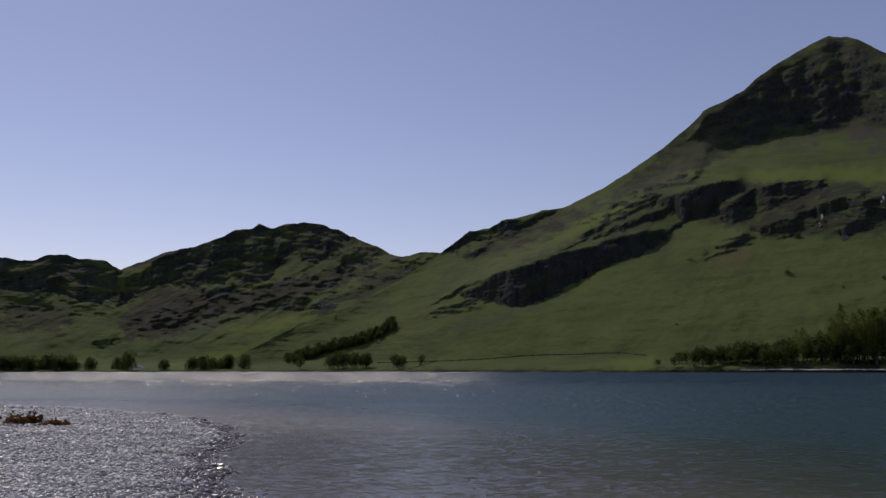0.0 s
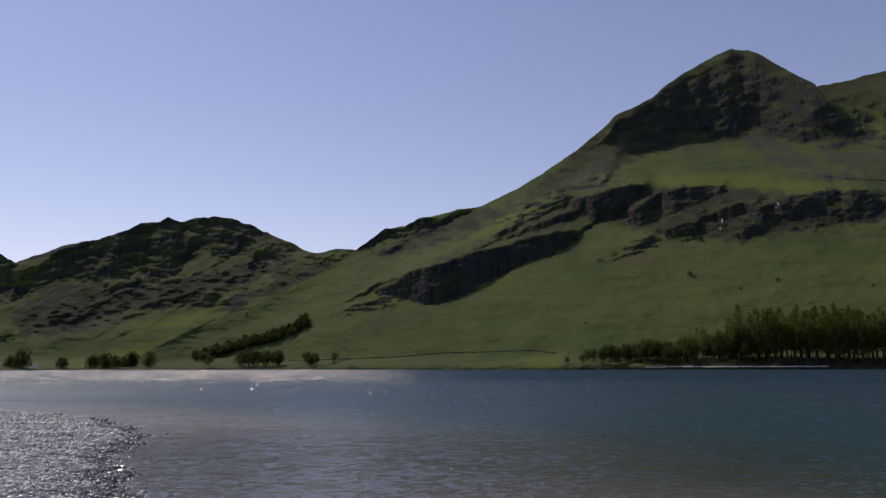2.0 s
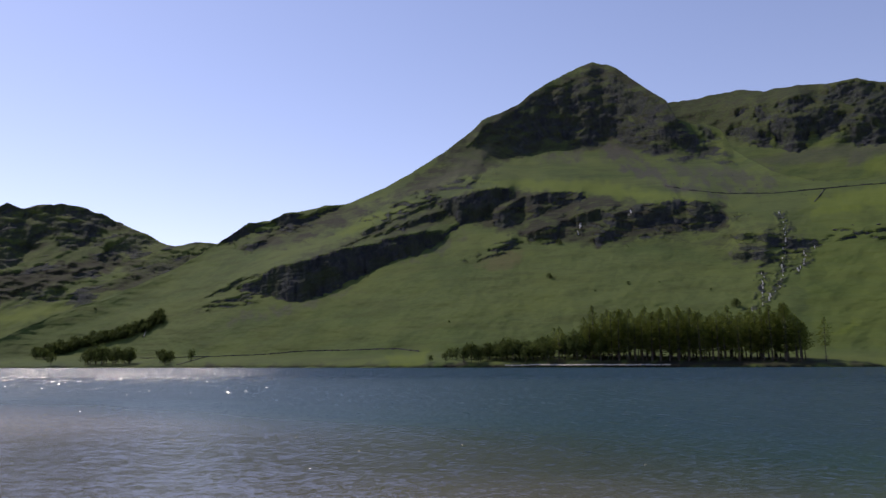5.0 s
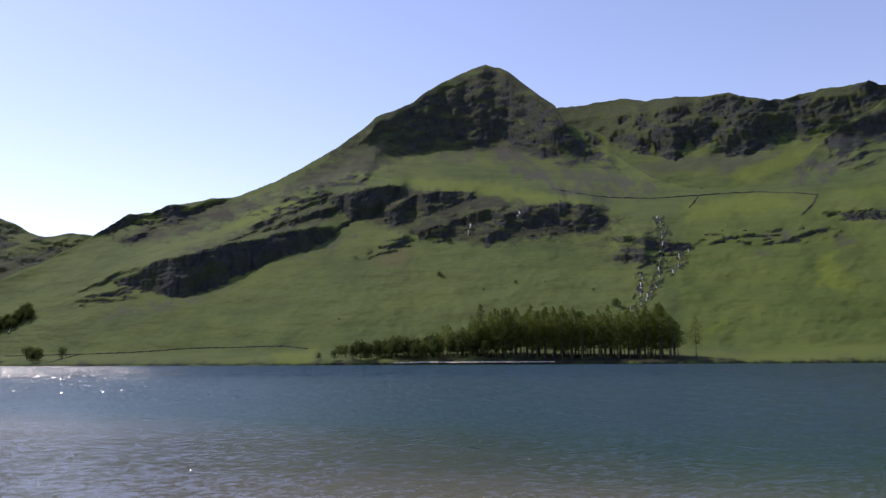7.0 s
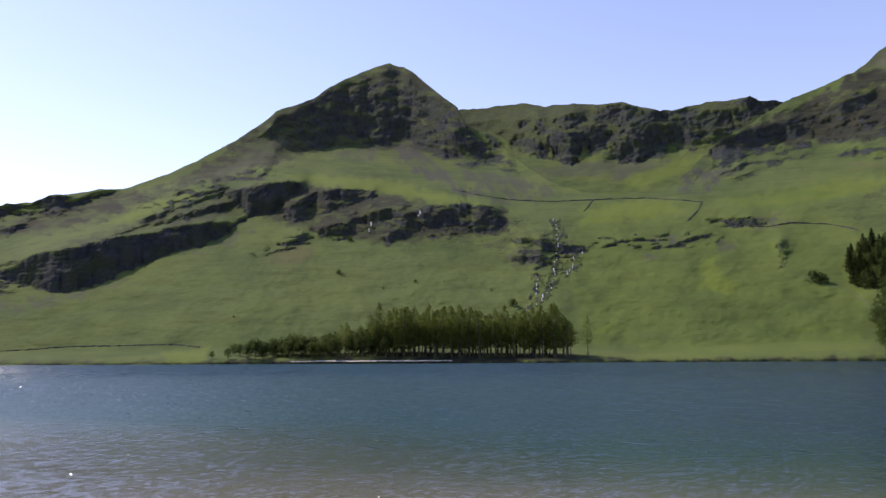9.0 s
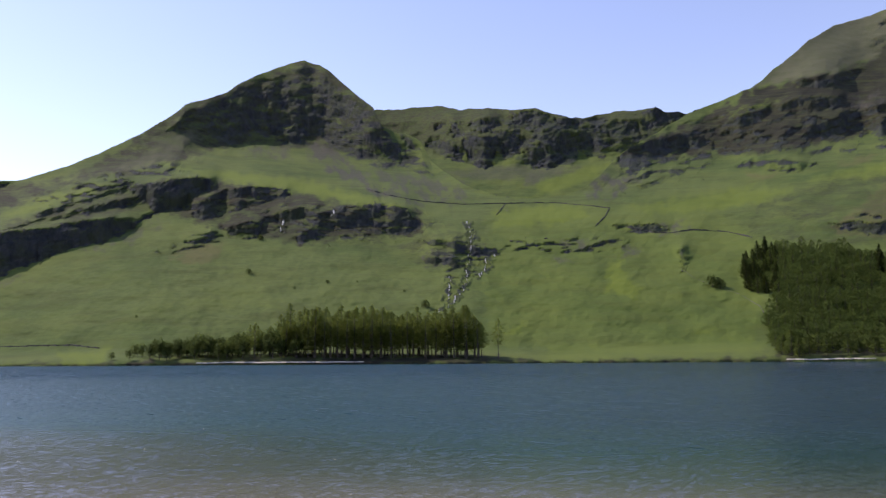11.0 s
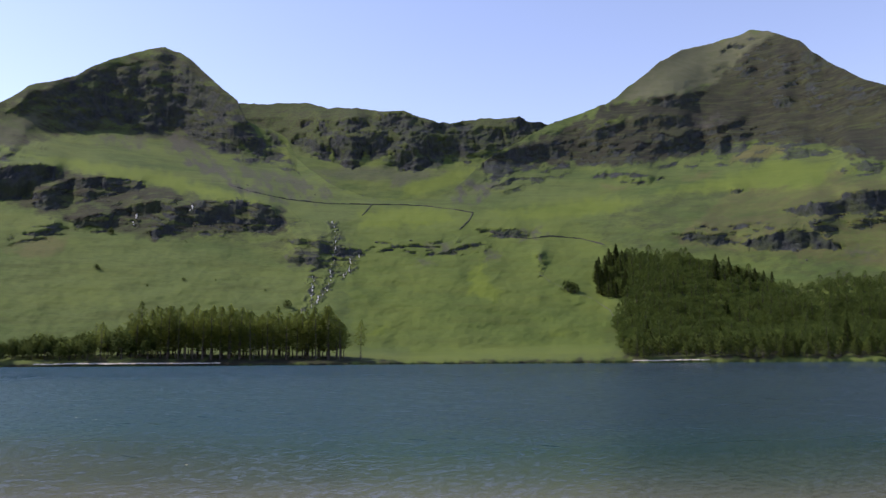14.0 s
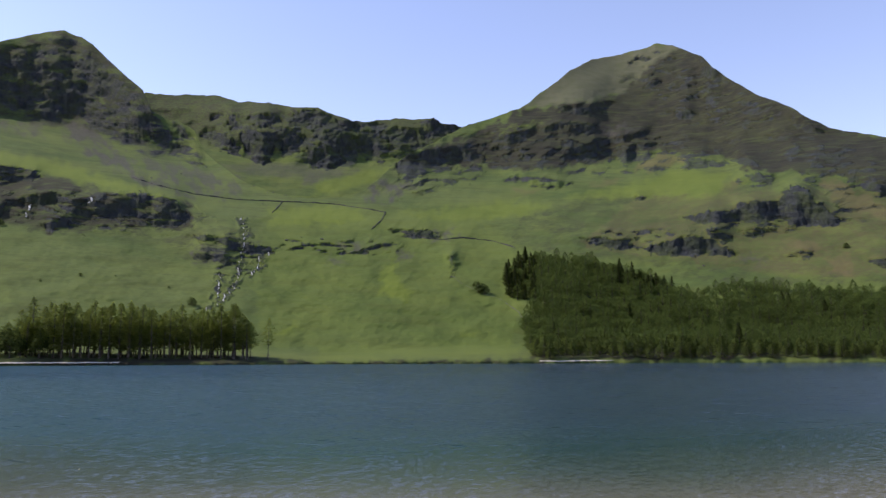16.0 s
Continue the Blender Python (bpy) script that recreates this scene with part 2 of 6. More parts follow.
def shingle_material(name, per_stone):
    n = Nodes(name)
    p = n.position()
    if per_stone:
        pick = n.add("ShaderNodeNewGeometry").outputs["Random Per Island"]
        grain = n.noise(p, 60.0, 3)
    else:
        pick = n.voronoi(p, 16.0).outputs["Color"]
        pick = n.add("ShaderNodeSeparateColor", Color=pick).outputs[0]
        grain = n.noise(p, 9.0, 6, 0.7)
    colour = n.ramp(pick, [(0.0, (0.30, 0.295, 0.275)), (0.3, (0.57, 0.555, 0.515)), (0.6, (0.69, 0.675, 0.63)), (0.85, (0.80, 0.785, 0.735)), (1.0, (0.44, 0.39, 0.34))])
    colour = n.mix(n.ramp(grain, [(0.35, 0.25), (0.7, 0)]), colour, (0.14, 0.13, 0.12))
    cells = n.voronoi(p, 16.0).outputs["Distance"]
    height = n.add("ShaderNodeSeparateXYZ", Vector=p).outputs["Z"]
    wet = n.ramp(n.calc("ADD", n.calc("MULTIPLY", height, 4.0), n.calc("MULTIPLY", grain, 0.25)), [(0.28, 1), (0.5, 0)])
    colour = n.mix(wet, colour, n.mix(1.0, colour, (0.36, 0.33, 0.34), "MULTIPLY"))
    n.set(Base_Color=colour, Roughness=n.ramp(wet, [(0.0, 0.36), (1.0, 0.24)]))
    if not per_stone:
        n.set(Normal=n.bump(n.calc("MULTIPLY", cells, -1.0), 1.0, 0.05))
    return n.mat


def foliage_material(name, dark, light, translucent=0.25):
    n = Nodes(name)
    pick = n.add("ShaderNodeNewGeometry").outputs["Random Per Island"]
    tree = n.add("ShaderNodeObjectInfo").outputs["Random"]
    colour = n.mix(pick, dark, light)
    colour = n.mix(n.calc("MULTIPLY", tree, 0.6), colour, tuple(0.75 * c for c in dark))
    stand = n.noise(n.position(), 0.13, 3)
    colour = n.mix(n.ramp(stand, [(0.36, 0.5), (0.6, 0.0)]), colour, tuple(0.66 * c for c in dark))
    n.set(Base_Color=colour, Roughness=0.8)
    n.shader.inputs["Specular IOR Level"].default_value = 0.15
    leaf = n.add("ShaderNodeBsdfTranslucent", Color=colour)
    blend = n.add("ShaderNodeMixShader", Fac=translucent)
    n.link(n.shader.outputs[0], blend.inputs[1])
    n.link(leaf.outputs[0], blend.inputs[2])
    n.link(blend.outputs[0], n.out.inputs["Surface"])
    return n.mat


def plain_material(name, dark, light, scale, roughness=0.85, bump=0.4, distance=0.05):
    n = Nodes(name)
    p = n.position()
    fac = n.noise(p, scale, 6, 0.65)
    coarse = n.noise(p, scale * 0.2, 3)
    colour = n.mix(n.ramp(n.calc("ADD", n.calc("MULTIPLY", fac, 0.7), n.calc("MULTIPLY", coarse, 0.3)), [(0.35, 0), (0.65, 1)]), dark, light)
    n.set(Base_Color=colour, Roughness=roughness, Normal=n.bump(fac, bump, distance))
    return n.mat


FELL = fell_material()
WATER = water_material()
SHINGLE = shingle_material("shingle", False)
PEBBLES = shingle_material("pebbles", True)
LARCH = foliage_material("larch_needles", (0.225, 0.285, 0.066), (0.420, 0.470, 0.105), 0.72)
WOOD_LARCH = foliage_material("wood_larch_needles", (0.098, 0.145, 0.038), (0.275, 0.340, 0.080), 0.5)
SPRUCE = foliage_material("spruce_needles", (0.060, 0.085, 0.024), (0.110, 0.140, 0.036), 0.65)
LEAVES = foliage_material("broad_leaves", (0.095, 0.138, 0.040), (0.185, 0.235, 0.062), 0.6)
BARK = plain_material("bark", (0.026, 0.021, 0.017), (0.070, 0.058, 0.046), 3.0, 0.9, 0.6, 0.05)
WALL_STONE = plain_material("wall_stone", (0.020, 0.021, 0.018), (0.058, 0.058, 0.050), 1.2, 0.9, 0.6, 0.2)
BOULDER = plain_material("boulder_stone", (0.034, 0.033, 0.031), (0.105, 0.100, 0.092), 0.8, 0.9, 0.6, 0.2)
FOAM = plain_material("white_water", (0.14, 0.14, 0.14), (0.56, 0.57, 0.58), 0.6, 0.4, 0.5, 0.2)
PALE_SHINGLE = plain_material("pale_shingle", (0.30, 0.27, 0.23), (0.48, 0.45, 0.40), 2.0, 0.85, 0.5, 0.1)
DRY_WEED = foliage_material("dry_weed", (0.17, 0.075, 0.03), (0.38, 0.21, 0.09), 0.4)
GROUND = plain_material("valley_ground", (0.05, 0.085, 0.020), (0.11, 0.145, 0.04), 0.08, 0.95, 0.4, 0.5)
WHITEWASH = plain_material("whitewash", (0.68, 0.68, 0.66), (0.82, 0.82, 0.80), 1.5, 0.8, 0.2, 0.02)
SLATE = plain_material("slate", (0.06, 0.065, 0.07), (0.12, 0.125, 0.13), 2.0, 0.6, 0.3, 0.02)


# ---- terrain ----
def at(curve, az):
    a, e = np.array(curve, float).T
    return np.interp(az, a, e)


def wobble(curve, az, seed, amount):
    """A key line with fine natural unevenness."""
    return at(curve, az) + amount * fbm(az * 0.9, az * 0 + seed, 4, seed)


SHORE = [(-60, 900), (-20, 860), (-10, 760), (-3, 640), (5, 530), (15, 430), (28, 402), (42, 398), (58, 425), (100, 480)]

# Skylines and break lines of the fells, as bearing and elevation in degrees seen from the shore.
CRAG_FELL_SKY = [(-17.1, 0.07), (-15.2, 0.81), (-10.5, 3.36), (-7.3, 4.62), (-5.2, 5.64), (-2.8, 6.89), (-1.0, 8.09), (0.0, 8.78), (0.8, 9.47), (2.0, 10.25), (3.5, 10.45), (4.5, 11.1), (6.2, 11.33), (7.6, 11.73), (9.0, 11.78), (11.4, 12.87), (13.6, 13.98), (15.8, 15.32), (18.0, 16.78), (19.5, 18.07), (22.3, 19.2), (23.6, 20.11), (25.8, 21.11), (26.9, 21.54), (28.1, 21.85), (29.2, 21.64), (30.0, 21.19), (31.5, 20.04), (32.8, 19.12), (33.4, 18.68), (34.1, 17.37), (35.1, 16.93), (35.9, 16.95), (37.1, 16.29), (37.9, 14.82), (40.5, 13.06), (43.1, 12.14)]
PIKE_FELL_SKY = [(47.0, 12.02), (49.2, 12.26), (50.5, 13.36), (51.9, 14.68), (52.9, 15.34), (55.2, 16.36), (57.2, 17.37), (59.1, 17.9), (61.5, 18.58), (62.2, 18.99), (63.3, 19.71), (65.5, 21.11), (67.1, 21.8), (69.4, 21.93), (70.7, 22.16), (71.9, 22.41), (73.1, 22.2), (75.1, 21.28), (75.8, 20.43), (77.3, 19.21), (78.9, 18.05), (80.9, 17.03), (81.8, 16.28), (83.3, 15.28), (86.5, 14.27), (92, 12.5), (100, 9.0)]
CRAG_FOOT = [(-17, 0.0), (-8.8, 1.93), (-3.1, 3.6), (1.3, 5.23), (3.0, 4.91), (4.6, 4.63), (6.5, 4.7), (8.8, 6.05), (11.4, 7.2), (13.9, 8.3), (15.9, 9.1), (17.4, 10.2), (19.5, 10.7), (20.8, 10.25), (22.4, 9.98), (24.4, 9.07), (26.0, 9.21), (28.0, 9.32), (30.3, 9.19), (33.0, 9.14), (35.5, 9.23), (36.9, 9.87), (40.6, 10.0), (47.0, 10.08), (51.2, 10.11), (55.4, 9.76), (59.7, 9.92), (66.4, 8.79), (70.1, 8.04), (74.0, 7.67), (76.3, 7.75), (78.5, 8.79), (81.8, 8.75), (84.1, 8.38), (85.9, 7.12)]
CRAG_TOP = [(-17, 0.05), (-8.8, 2.05), (-3.1, 4.01), (1.3, 6.02), (2.9, 7.08), (5.4, 8.12), (8.8, 9.24), (11.4, 10.3), (13.6, 11.46), (15.3, 12.49), (17.9, 13.05), (20.9, 13.36), (23.3, 12.83), (26.2, 12.95), (27.8, 12.16), (29.7, 11.75), (32.0, 11.85), (34.9, 11.41), (36.9, 10.63), (40.5, 10.4), (47.0, 10.42), (51.3, 10.4), (55.4, 10.17), (59.7, 10.17), (66.4, 9.08), (70.1, 8.65), (72.9, 8.85), (75.2, 8.97), (76.7, 9.5), (78.7, 10.35), (80.5, 11.35), (81.9, 11.41), (83.2, 9.96), (84.1, 8.75), (85.9, 7.49)]
UPPER_FOOT = [(-17, 0.06), (-8.8, 2.6), (-2.0, 6.7), (1.2, 9.0), (4.6, 10.3), (9.0, 11.27), (13.6, 13.02), (15.8, 13.65), (20.1, 14.84), (22.4, 15.56), (25.1, 15.87), (27.9, 15.89), (29.5, 15.71), (32.0, 15.04), (34.5, 14.4), (38.0, 13.99), (40.5, 12.64), (43.1, 12.0), (47.0, 11.9), (49.2, 12.1), (50.5, 12.98), (53.5, 13.49), (57.6, 13.97), (60.9, 13.42), (63.6, 13.79), (64.9, 13.83), (70.3, 14.76), (75.1, 14.39), (78.1, 13.13), (80.6, 11.92), (84.0, 11.38), (86.2, 10.22)]
HEAD_SKY = [(-60, 9.5), (-45, 8.6), (-36, 7.9), (-30.3, 7.29), (-28.4, 7.2), (-27.6, 7.59), (-26.4, 7.78), (-25.3, 7.47), (-24.1, 7.46), (-23.0, 6.85), (-22.2, 7.28), (-19.9, 8.27), (-17.0, 9.13), (-15.5, 10.02), (-14.2, 10.24), (-13.7, 10.55), (-12.9, 10.29), (-11.6, 10.67), (-10.4, 10.83), (-8.9, 10.63), (-7.4, 10.16), (-6.4, 9.63), (-5.1, 9.15), (-4.0, 8.61), (-3.1, 8.36), (-1.7, 8.71), (-0.6, 8.71), (3, 8.0), (14, 5.0)]
HEAD_FOOT = [(-60, 5), (-30.1, 4.92), (-28.2, 4.45), (-25.8, 4.35), (-23.4, 4.62), (-21.2, 5.28), (-18.6, 5.96), (-15.9, 6.25), (-13.1, 6.73), (-10.3, 7.21), (-7.8, 6.42), (-3.6, 7.31), (-0.6, 7.95), (14, 4.5)]
COMB_RIM = [(29, 16.5), (33.6, 18.57), (34.9, 18.58), (37.0, 18.82), (38.4, 18.9), (40.1, 18.61), (42.3, 18.71), (43.6, 18.55), (44.9, 18.5), (46.0, 18.56), (46.7, 18.22), (48.4, 17.81), (49.5, 17.65), (51.9, 17.97), (54.0, 17.94), (54.9, 18.05), (55.9, 17.62), (57.2, 17.53), (58.2, 17.65), (63, 17.0)]
COMB_FOOT = [(29, 15.5), (33.7, 16.54), (36.6, 16.15), (38.0, 15.44), (40.1, 15.27), (42.1, 14.32), (44.5, 14.36), (46.6, 14.08), (48.4, 14.79), (50.3, 14.65), (51.8, 14.68), (57.7, 14.98), (63, 14.9)]


class Fell:
    """A hillside lofted over bearings az through break lines of given elevation, each reached at a given slope, with a back slope behind the crest."""

    def __init__(self, az, r0, z0, lines, slopes, counts, back, smooth_r=6, smooth_bands=()):
        self.az = az
        r, z = [r0], [z0]
        sky_el = lines[-1]
        els = []
        floor = np.degrees(np.arctan((z0 - EYE) / r0))
        for k, e in enumerate(lines):
            e = np.minimum(e, sky_el - 0.04 * (len(lines) - 1 - k))
            e = np.maximum(e, floor + 0.03)
            floor = e
            els.append(e)
        for e, s in zip(els, slopes):
            s = np.maximum(np.broadcast_to(s, az.shape), np.where(e > 2.0, e + 5.0, e + 0.45))
            ts, te = np.tan(np.radians(s)), np.tan(np.radians(e))
            rk = np.maximum((r[-1] * ts - z[-1] + EYE) / (ts - te), r[-1] + 0.5)
            rk = np.maximum(blur(rk, smooth_r, 0), r[-1] + 0.3)
            r.append(rk)
            z.append(EYE + rk * te)
        rows_r, rows_z, seg = [], [], []
        for k, n in enumerate(counts):
            t = (np.arange(n) / n)[:, None]
            rows_r.append(r[k] + (r[k + 1] - r[k]) * t)
            rows_z.append(z[k] + (z[k + 1] - z[k]) * t)
            seg += [k + i / n for i in range(n)]
        rr, zz = np.vstack(rows_r + [r[-1][None]]), np.vstack(rows_z + [z[-1][None]])
        seg.append(len(counts))
        soft, soft_r = blur(blur(zz, 3.0, 0), 1.0, 1), blur(blur(rr, 3.0, 0), 1.0, 1)
        keep = smoothstep(len(counts) - 0.12, len(counts), np.array(seg))[:, None]
        keep = np.maximum(keep, 1 - smoothstep(0.0, 0.3, np.array(seg))[:, None])
        self.r, self.z, self.seg = soft_r * (1 - keep) + rr * keep, soft * (1 - keep) + zz * keep, np.array(seg)
        # grass below the crags is smooth: its fine lines do not run straight down the slope
        for lo, hi, sigma in smooth_bands:
            w = (smoothstep(lo, lo + 0.25, self.seg) * (1 - smoothstep(hi - 0.25, hi, self.seg)))[:, None]
            self.r, self.z = self.r * (1 - w) + w * blur(self.r, sigma, 1), self.z * (1 - w) + w * blur(self.z, sigma, 1)
        self.back = back

    def regrid(self, rows):
        """Lay the rows out at even steps of elevation from the shore to the crest."""
        el = np.maximum.accumulate(self.elevation(), 0) + 1e-5 * np.arange(len(self.r))[:, None]
        t = np.linspace(0, 1, rows)
        r = np.empty((rows, len(self.az)))
        want = el[:1] + (el[-1:] - el[:1]) * t[:, None]
        level = np.arange(el[0].min(), el[-1].max() + 0.1, 0.08)
        flat = np.empty((len(level), len(self.az)))
        for i in range(len(self.az)):
            flat[:, i] = np.interp(level, el[:, i], np.log(self.r[:, i])) + 0.02 * np.clip(level - el[-1, i], 0, 3)
        flat = blur(flat, 9.0, 1)
        for i in range(len(self.az)):
            r[:, i] = np.exp(np.interp(want[:, i], level, flat[:, i]))
        hold = 1 - smoothstep(0.0, 0.08, t)[:, None]
        r = r * (1 - hold) + self.r[:1] * hold
        self.r = np.maximum.accumulate(r, 0) + 0.02 * np.arange(rows)[:, None]
        self.z = EYE + self.r * np.tan(np.radians(want))

    def stretch(self, factor):
        """Move each place nearer to the shore's viewpoint or farther from it."""
        self.r, self.z = self.r * factor, EYE + (self.z - EYE) * factor
        self.r = np.maximum.accumulate(self.r, 0)

    def elevation(self):
        return np.degrees(np.arctan2(self.z - EYE, self.r))

    def mesh(self, name, cover, label, bracken=None):
        r, z, c = self.r, self.z, cover
        br = [r[-1] + d for d, _ in self.back]
        bz = [np.maximum(z[-1] - h, -4.0) for _, h in self.back]
        r, z = np.vstack([r[:1] * 0.985, r] + [b[None] for b in br]), np.vstack([z[:1] - 4.0, z] + [b[None] for b in bz])
        c = np.concatenate([c[:1], c] + [c[-1:]] * len(br), 0)
        a = np.radians(self.az)[None, :]
        xyz = np.stack([r * np.sin(a), r * np.cos(a), z], -1)
        ob = grid_object(name, xyz, c, "cover", FELL, label)
        b = np.zeros(c.shape)
        if bracken is not None:
            b[1:len(bracken) + 1, :, :2] = bracken
        layer = ob.data.color_attributes.new("bracken", "FLOAT_COLOR", "POINT")
        layer.data.foreach_set("color", b.astype(np.float32).ravel())
        return ob

    def place(self, az, el):
        """The point of the hillside at that bearing and elevation."""
        i = int(np.clip(np.searchsorted(self.az, az), 1, len(self.az) - 1))
        e = np.maximum.accumulate(np.degrees(np.arctan2(self.z[:, i] - EYE, self.r[:, i])))
        k = int(np.clip(np.searchsorted(e, el), 1, len(e) - 1))
        t = float(np.clip((el - e[k - 1]) / max(e[k] - e[k - 1], 1e-6), 0, 1))
        r = self.r[k - 1, i] * (1 - t) + self.r[k, i] * t
        z = self.z[k - 1, i] * (1 - t) + self.z[k, i] * t
        return Vector((r * math.sin(radians(az)), r * math.cos(radians(az)), z))

    def ground_at(self, az, r):
        """The point of the hillside at that bearing and distance."""
        i = int(np.clip(np.searchsorted(self.az, az), 1, len(self.az) - 1))
        z = float(np.interp(r, np.maximum.accumulate(self.r[:, i]), self.z[:, i]))
        return Vector((r * math.sin(radians(az)), r * math.cos(radians(az)), z))


def grid_object(name, xyz, colour, layer, material, label, kind="structure"):
    """One mesh from a grid of points, with a colour layer of masks."""
    rows, cols = xyz.shape[:2]
    idx = np.arange(rows * cols).reshape(rows, cols)
    quads = np.stack([idx[:-1, :-1], idx[:-1, 1:], idx[1:, 1:], idx[1:, :-1]], -1).reshape(-1, 4)
    me = bpy.data.meshes.new(name)
    me.vertices.add(rows * cols)
    me.vertices.foreach_set("co", xyz.astype(np.float32).ravel())
    me.loops.add(quads.size)
    me.loops.foreach_set("vertex_index", quads.astype(np.int32).ravel())
    me.polygons.add(len(quads))
    me.polygons.foreach_set("loop_start", np.arange(0, quads.size, 4, dtype=np.int32))
    me.polygons.foreach_set("use_smooth", np.ones(len(quads), bool))
    me.update(calc_edges=True)
    if colour is not None:
        layer = me.color_attributes.new(layer, "FLOAT_COLOR", "POINT")
        layer.data.foreach_set("color", colour.astype(np.float32).ravel())
    me.materials.append(material)
    me.validate()
    return tagged(new(name, me), label, "hill" if material is FELL else "", kind=kind)


def spots(az, el, rows, seed):
    """How far inside any of the ragged patches (bearing, elevation, half width, half height, tilt in degrees of elevation per degree) a place lies: 0 to 1."""
    w = fbm(az * 0.8, el * 1.6, 4, seed)
    w2 = fbm(az * 0.8 + 40, el * 1.6 + 11, 4, seed + 1)
    total = np.zeros(np.broadcast(az, el).shape)
    for a, e, ha, he, tilt in rows:
        u = (az - a) / ha + 0.28 * w
        v = (el - e - tilt * (az - a)) / he + 0.38 * w2
        total = np.maximum(total, 1 - smoothstep(0.55, 1.15, np.sqrt(u * u + v * v)))
    return total


class Outlines:
    """Named patches of the fellside, each an outline of bearings and elevations with a slope or a kind and an amount."""

    def __init__(self):
        self.rows = []

    def add(self, value, amount, *outline):
        self.rows.append((value, amount, np.array(outline, float)))


def depth_inside(outline, az, el):
    """Degrees inside an outline; negative outside, -1 at the least."""
    result = np.full(az.shape, -1.0)
    (a0, e0), (a1, e1) = outline.min(0) - 0.5, outline.max(0) + 0.5
    near = (az > a0) & (az < a1) & (el > e0) & (el < e1)
    x, y = az[near], el[near]
    best, inside = np.full(x.shape, 1e9), np.zeros(x.shape, bool)
    for (x0, y0), (x1, y1) in zip(outline, np.roll(outline, -1, 0)):
        t = np.clip(((x - x0) * (x1 - x0) + (y - y0) * (y1 - y0)) / ((x1 - x0) ** 2 + (y1 - y0) ** 2 + 1e-9), 0, 1)
        best = np.minimum(best, np.hypot(x - x0 - t * (x1 - x0), y - y0 - t * (y1 - y0)))
        if y0 != y1:
            inside ^= ((y0 > y) != (y1 > y)) & (x < (x1 - x0) * (y - y0) / (y1 - y0) + x0)
    result[near] = np.where(inside, best, -best)
    return result


def patches(outlines, kind, az, el, seed, ragged=0.22, lo=-0.16, hi=0.2):
    """How strongly each place is covered by the patches of one kind: 0 to 1."""
    a, e = az + ragged * fbm(az * 1.3, el * 1.6, 4, seed), el + 0.6 * ragged * fbm(az * 1.3 + 9, el * 1.6 + 5, 4, seed + 1)
    total = np.zeros(az.shape)
    for value, amount, outline in outlines.rows:
        if value == kind:
            total = np.maximum(total, amount * smoothstep(lo, hi, depth_inside(outline, a, e)))
    return total


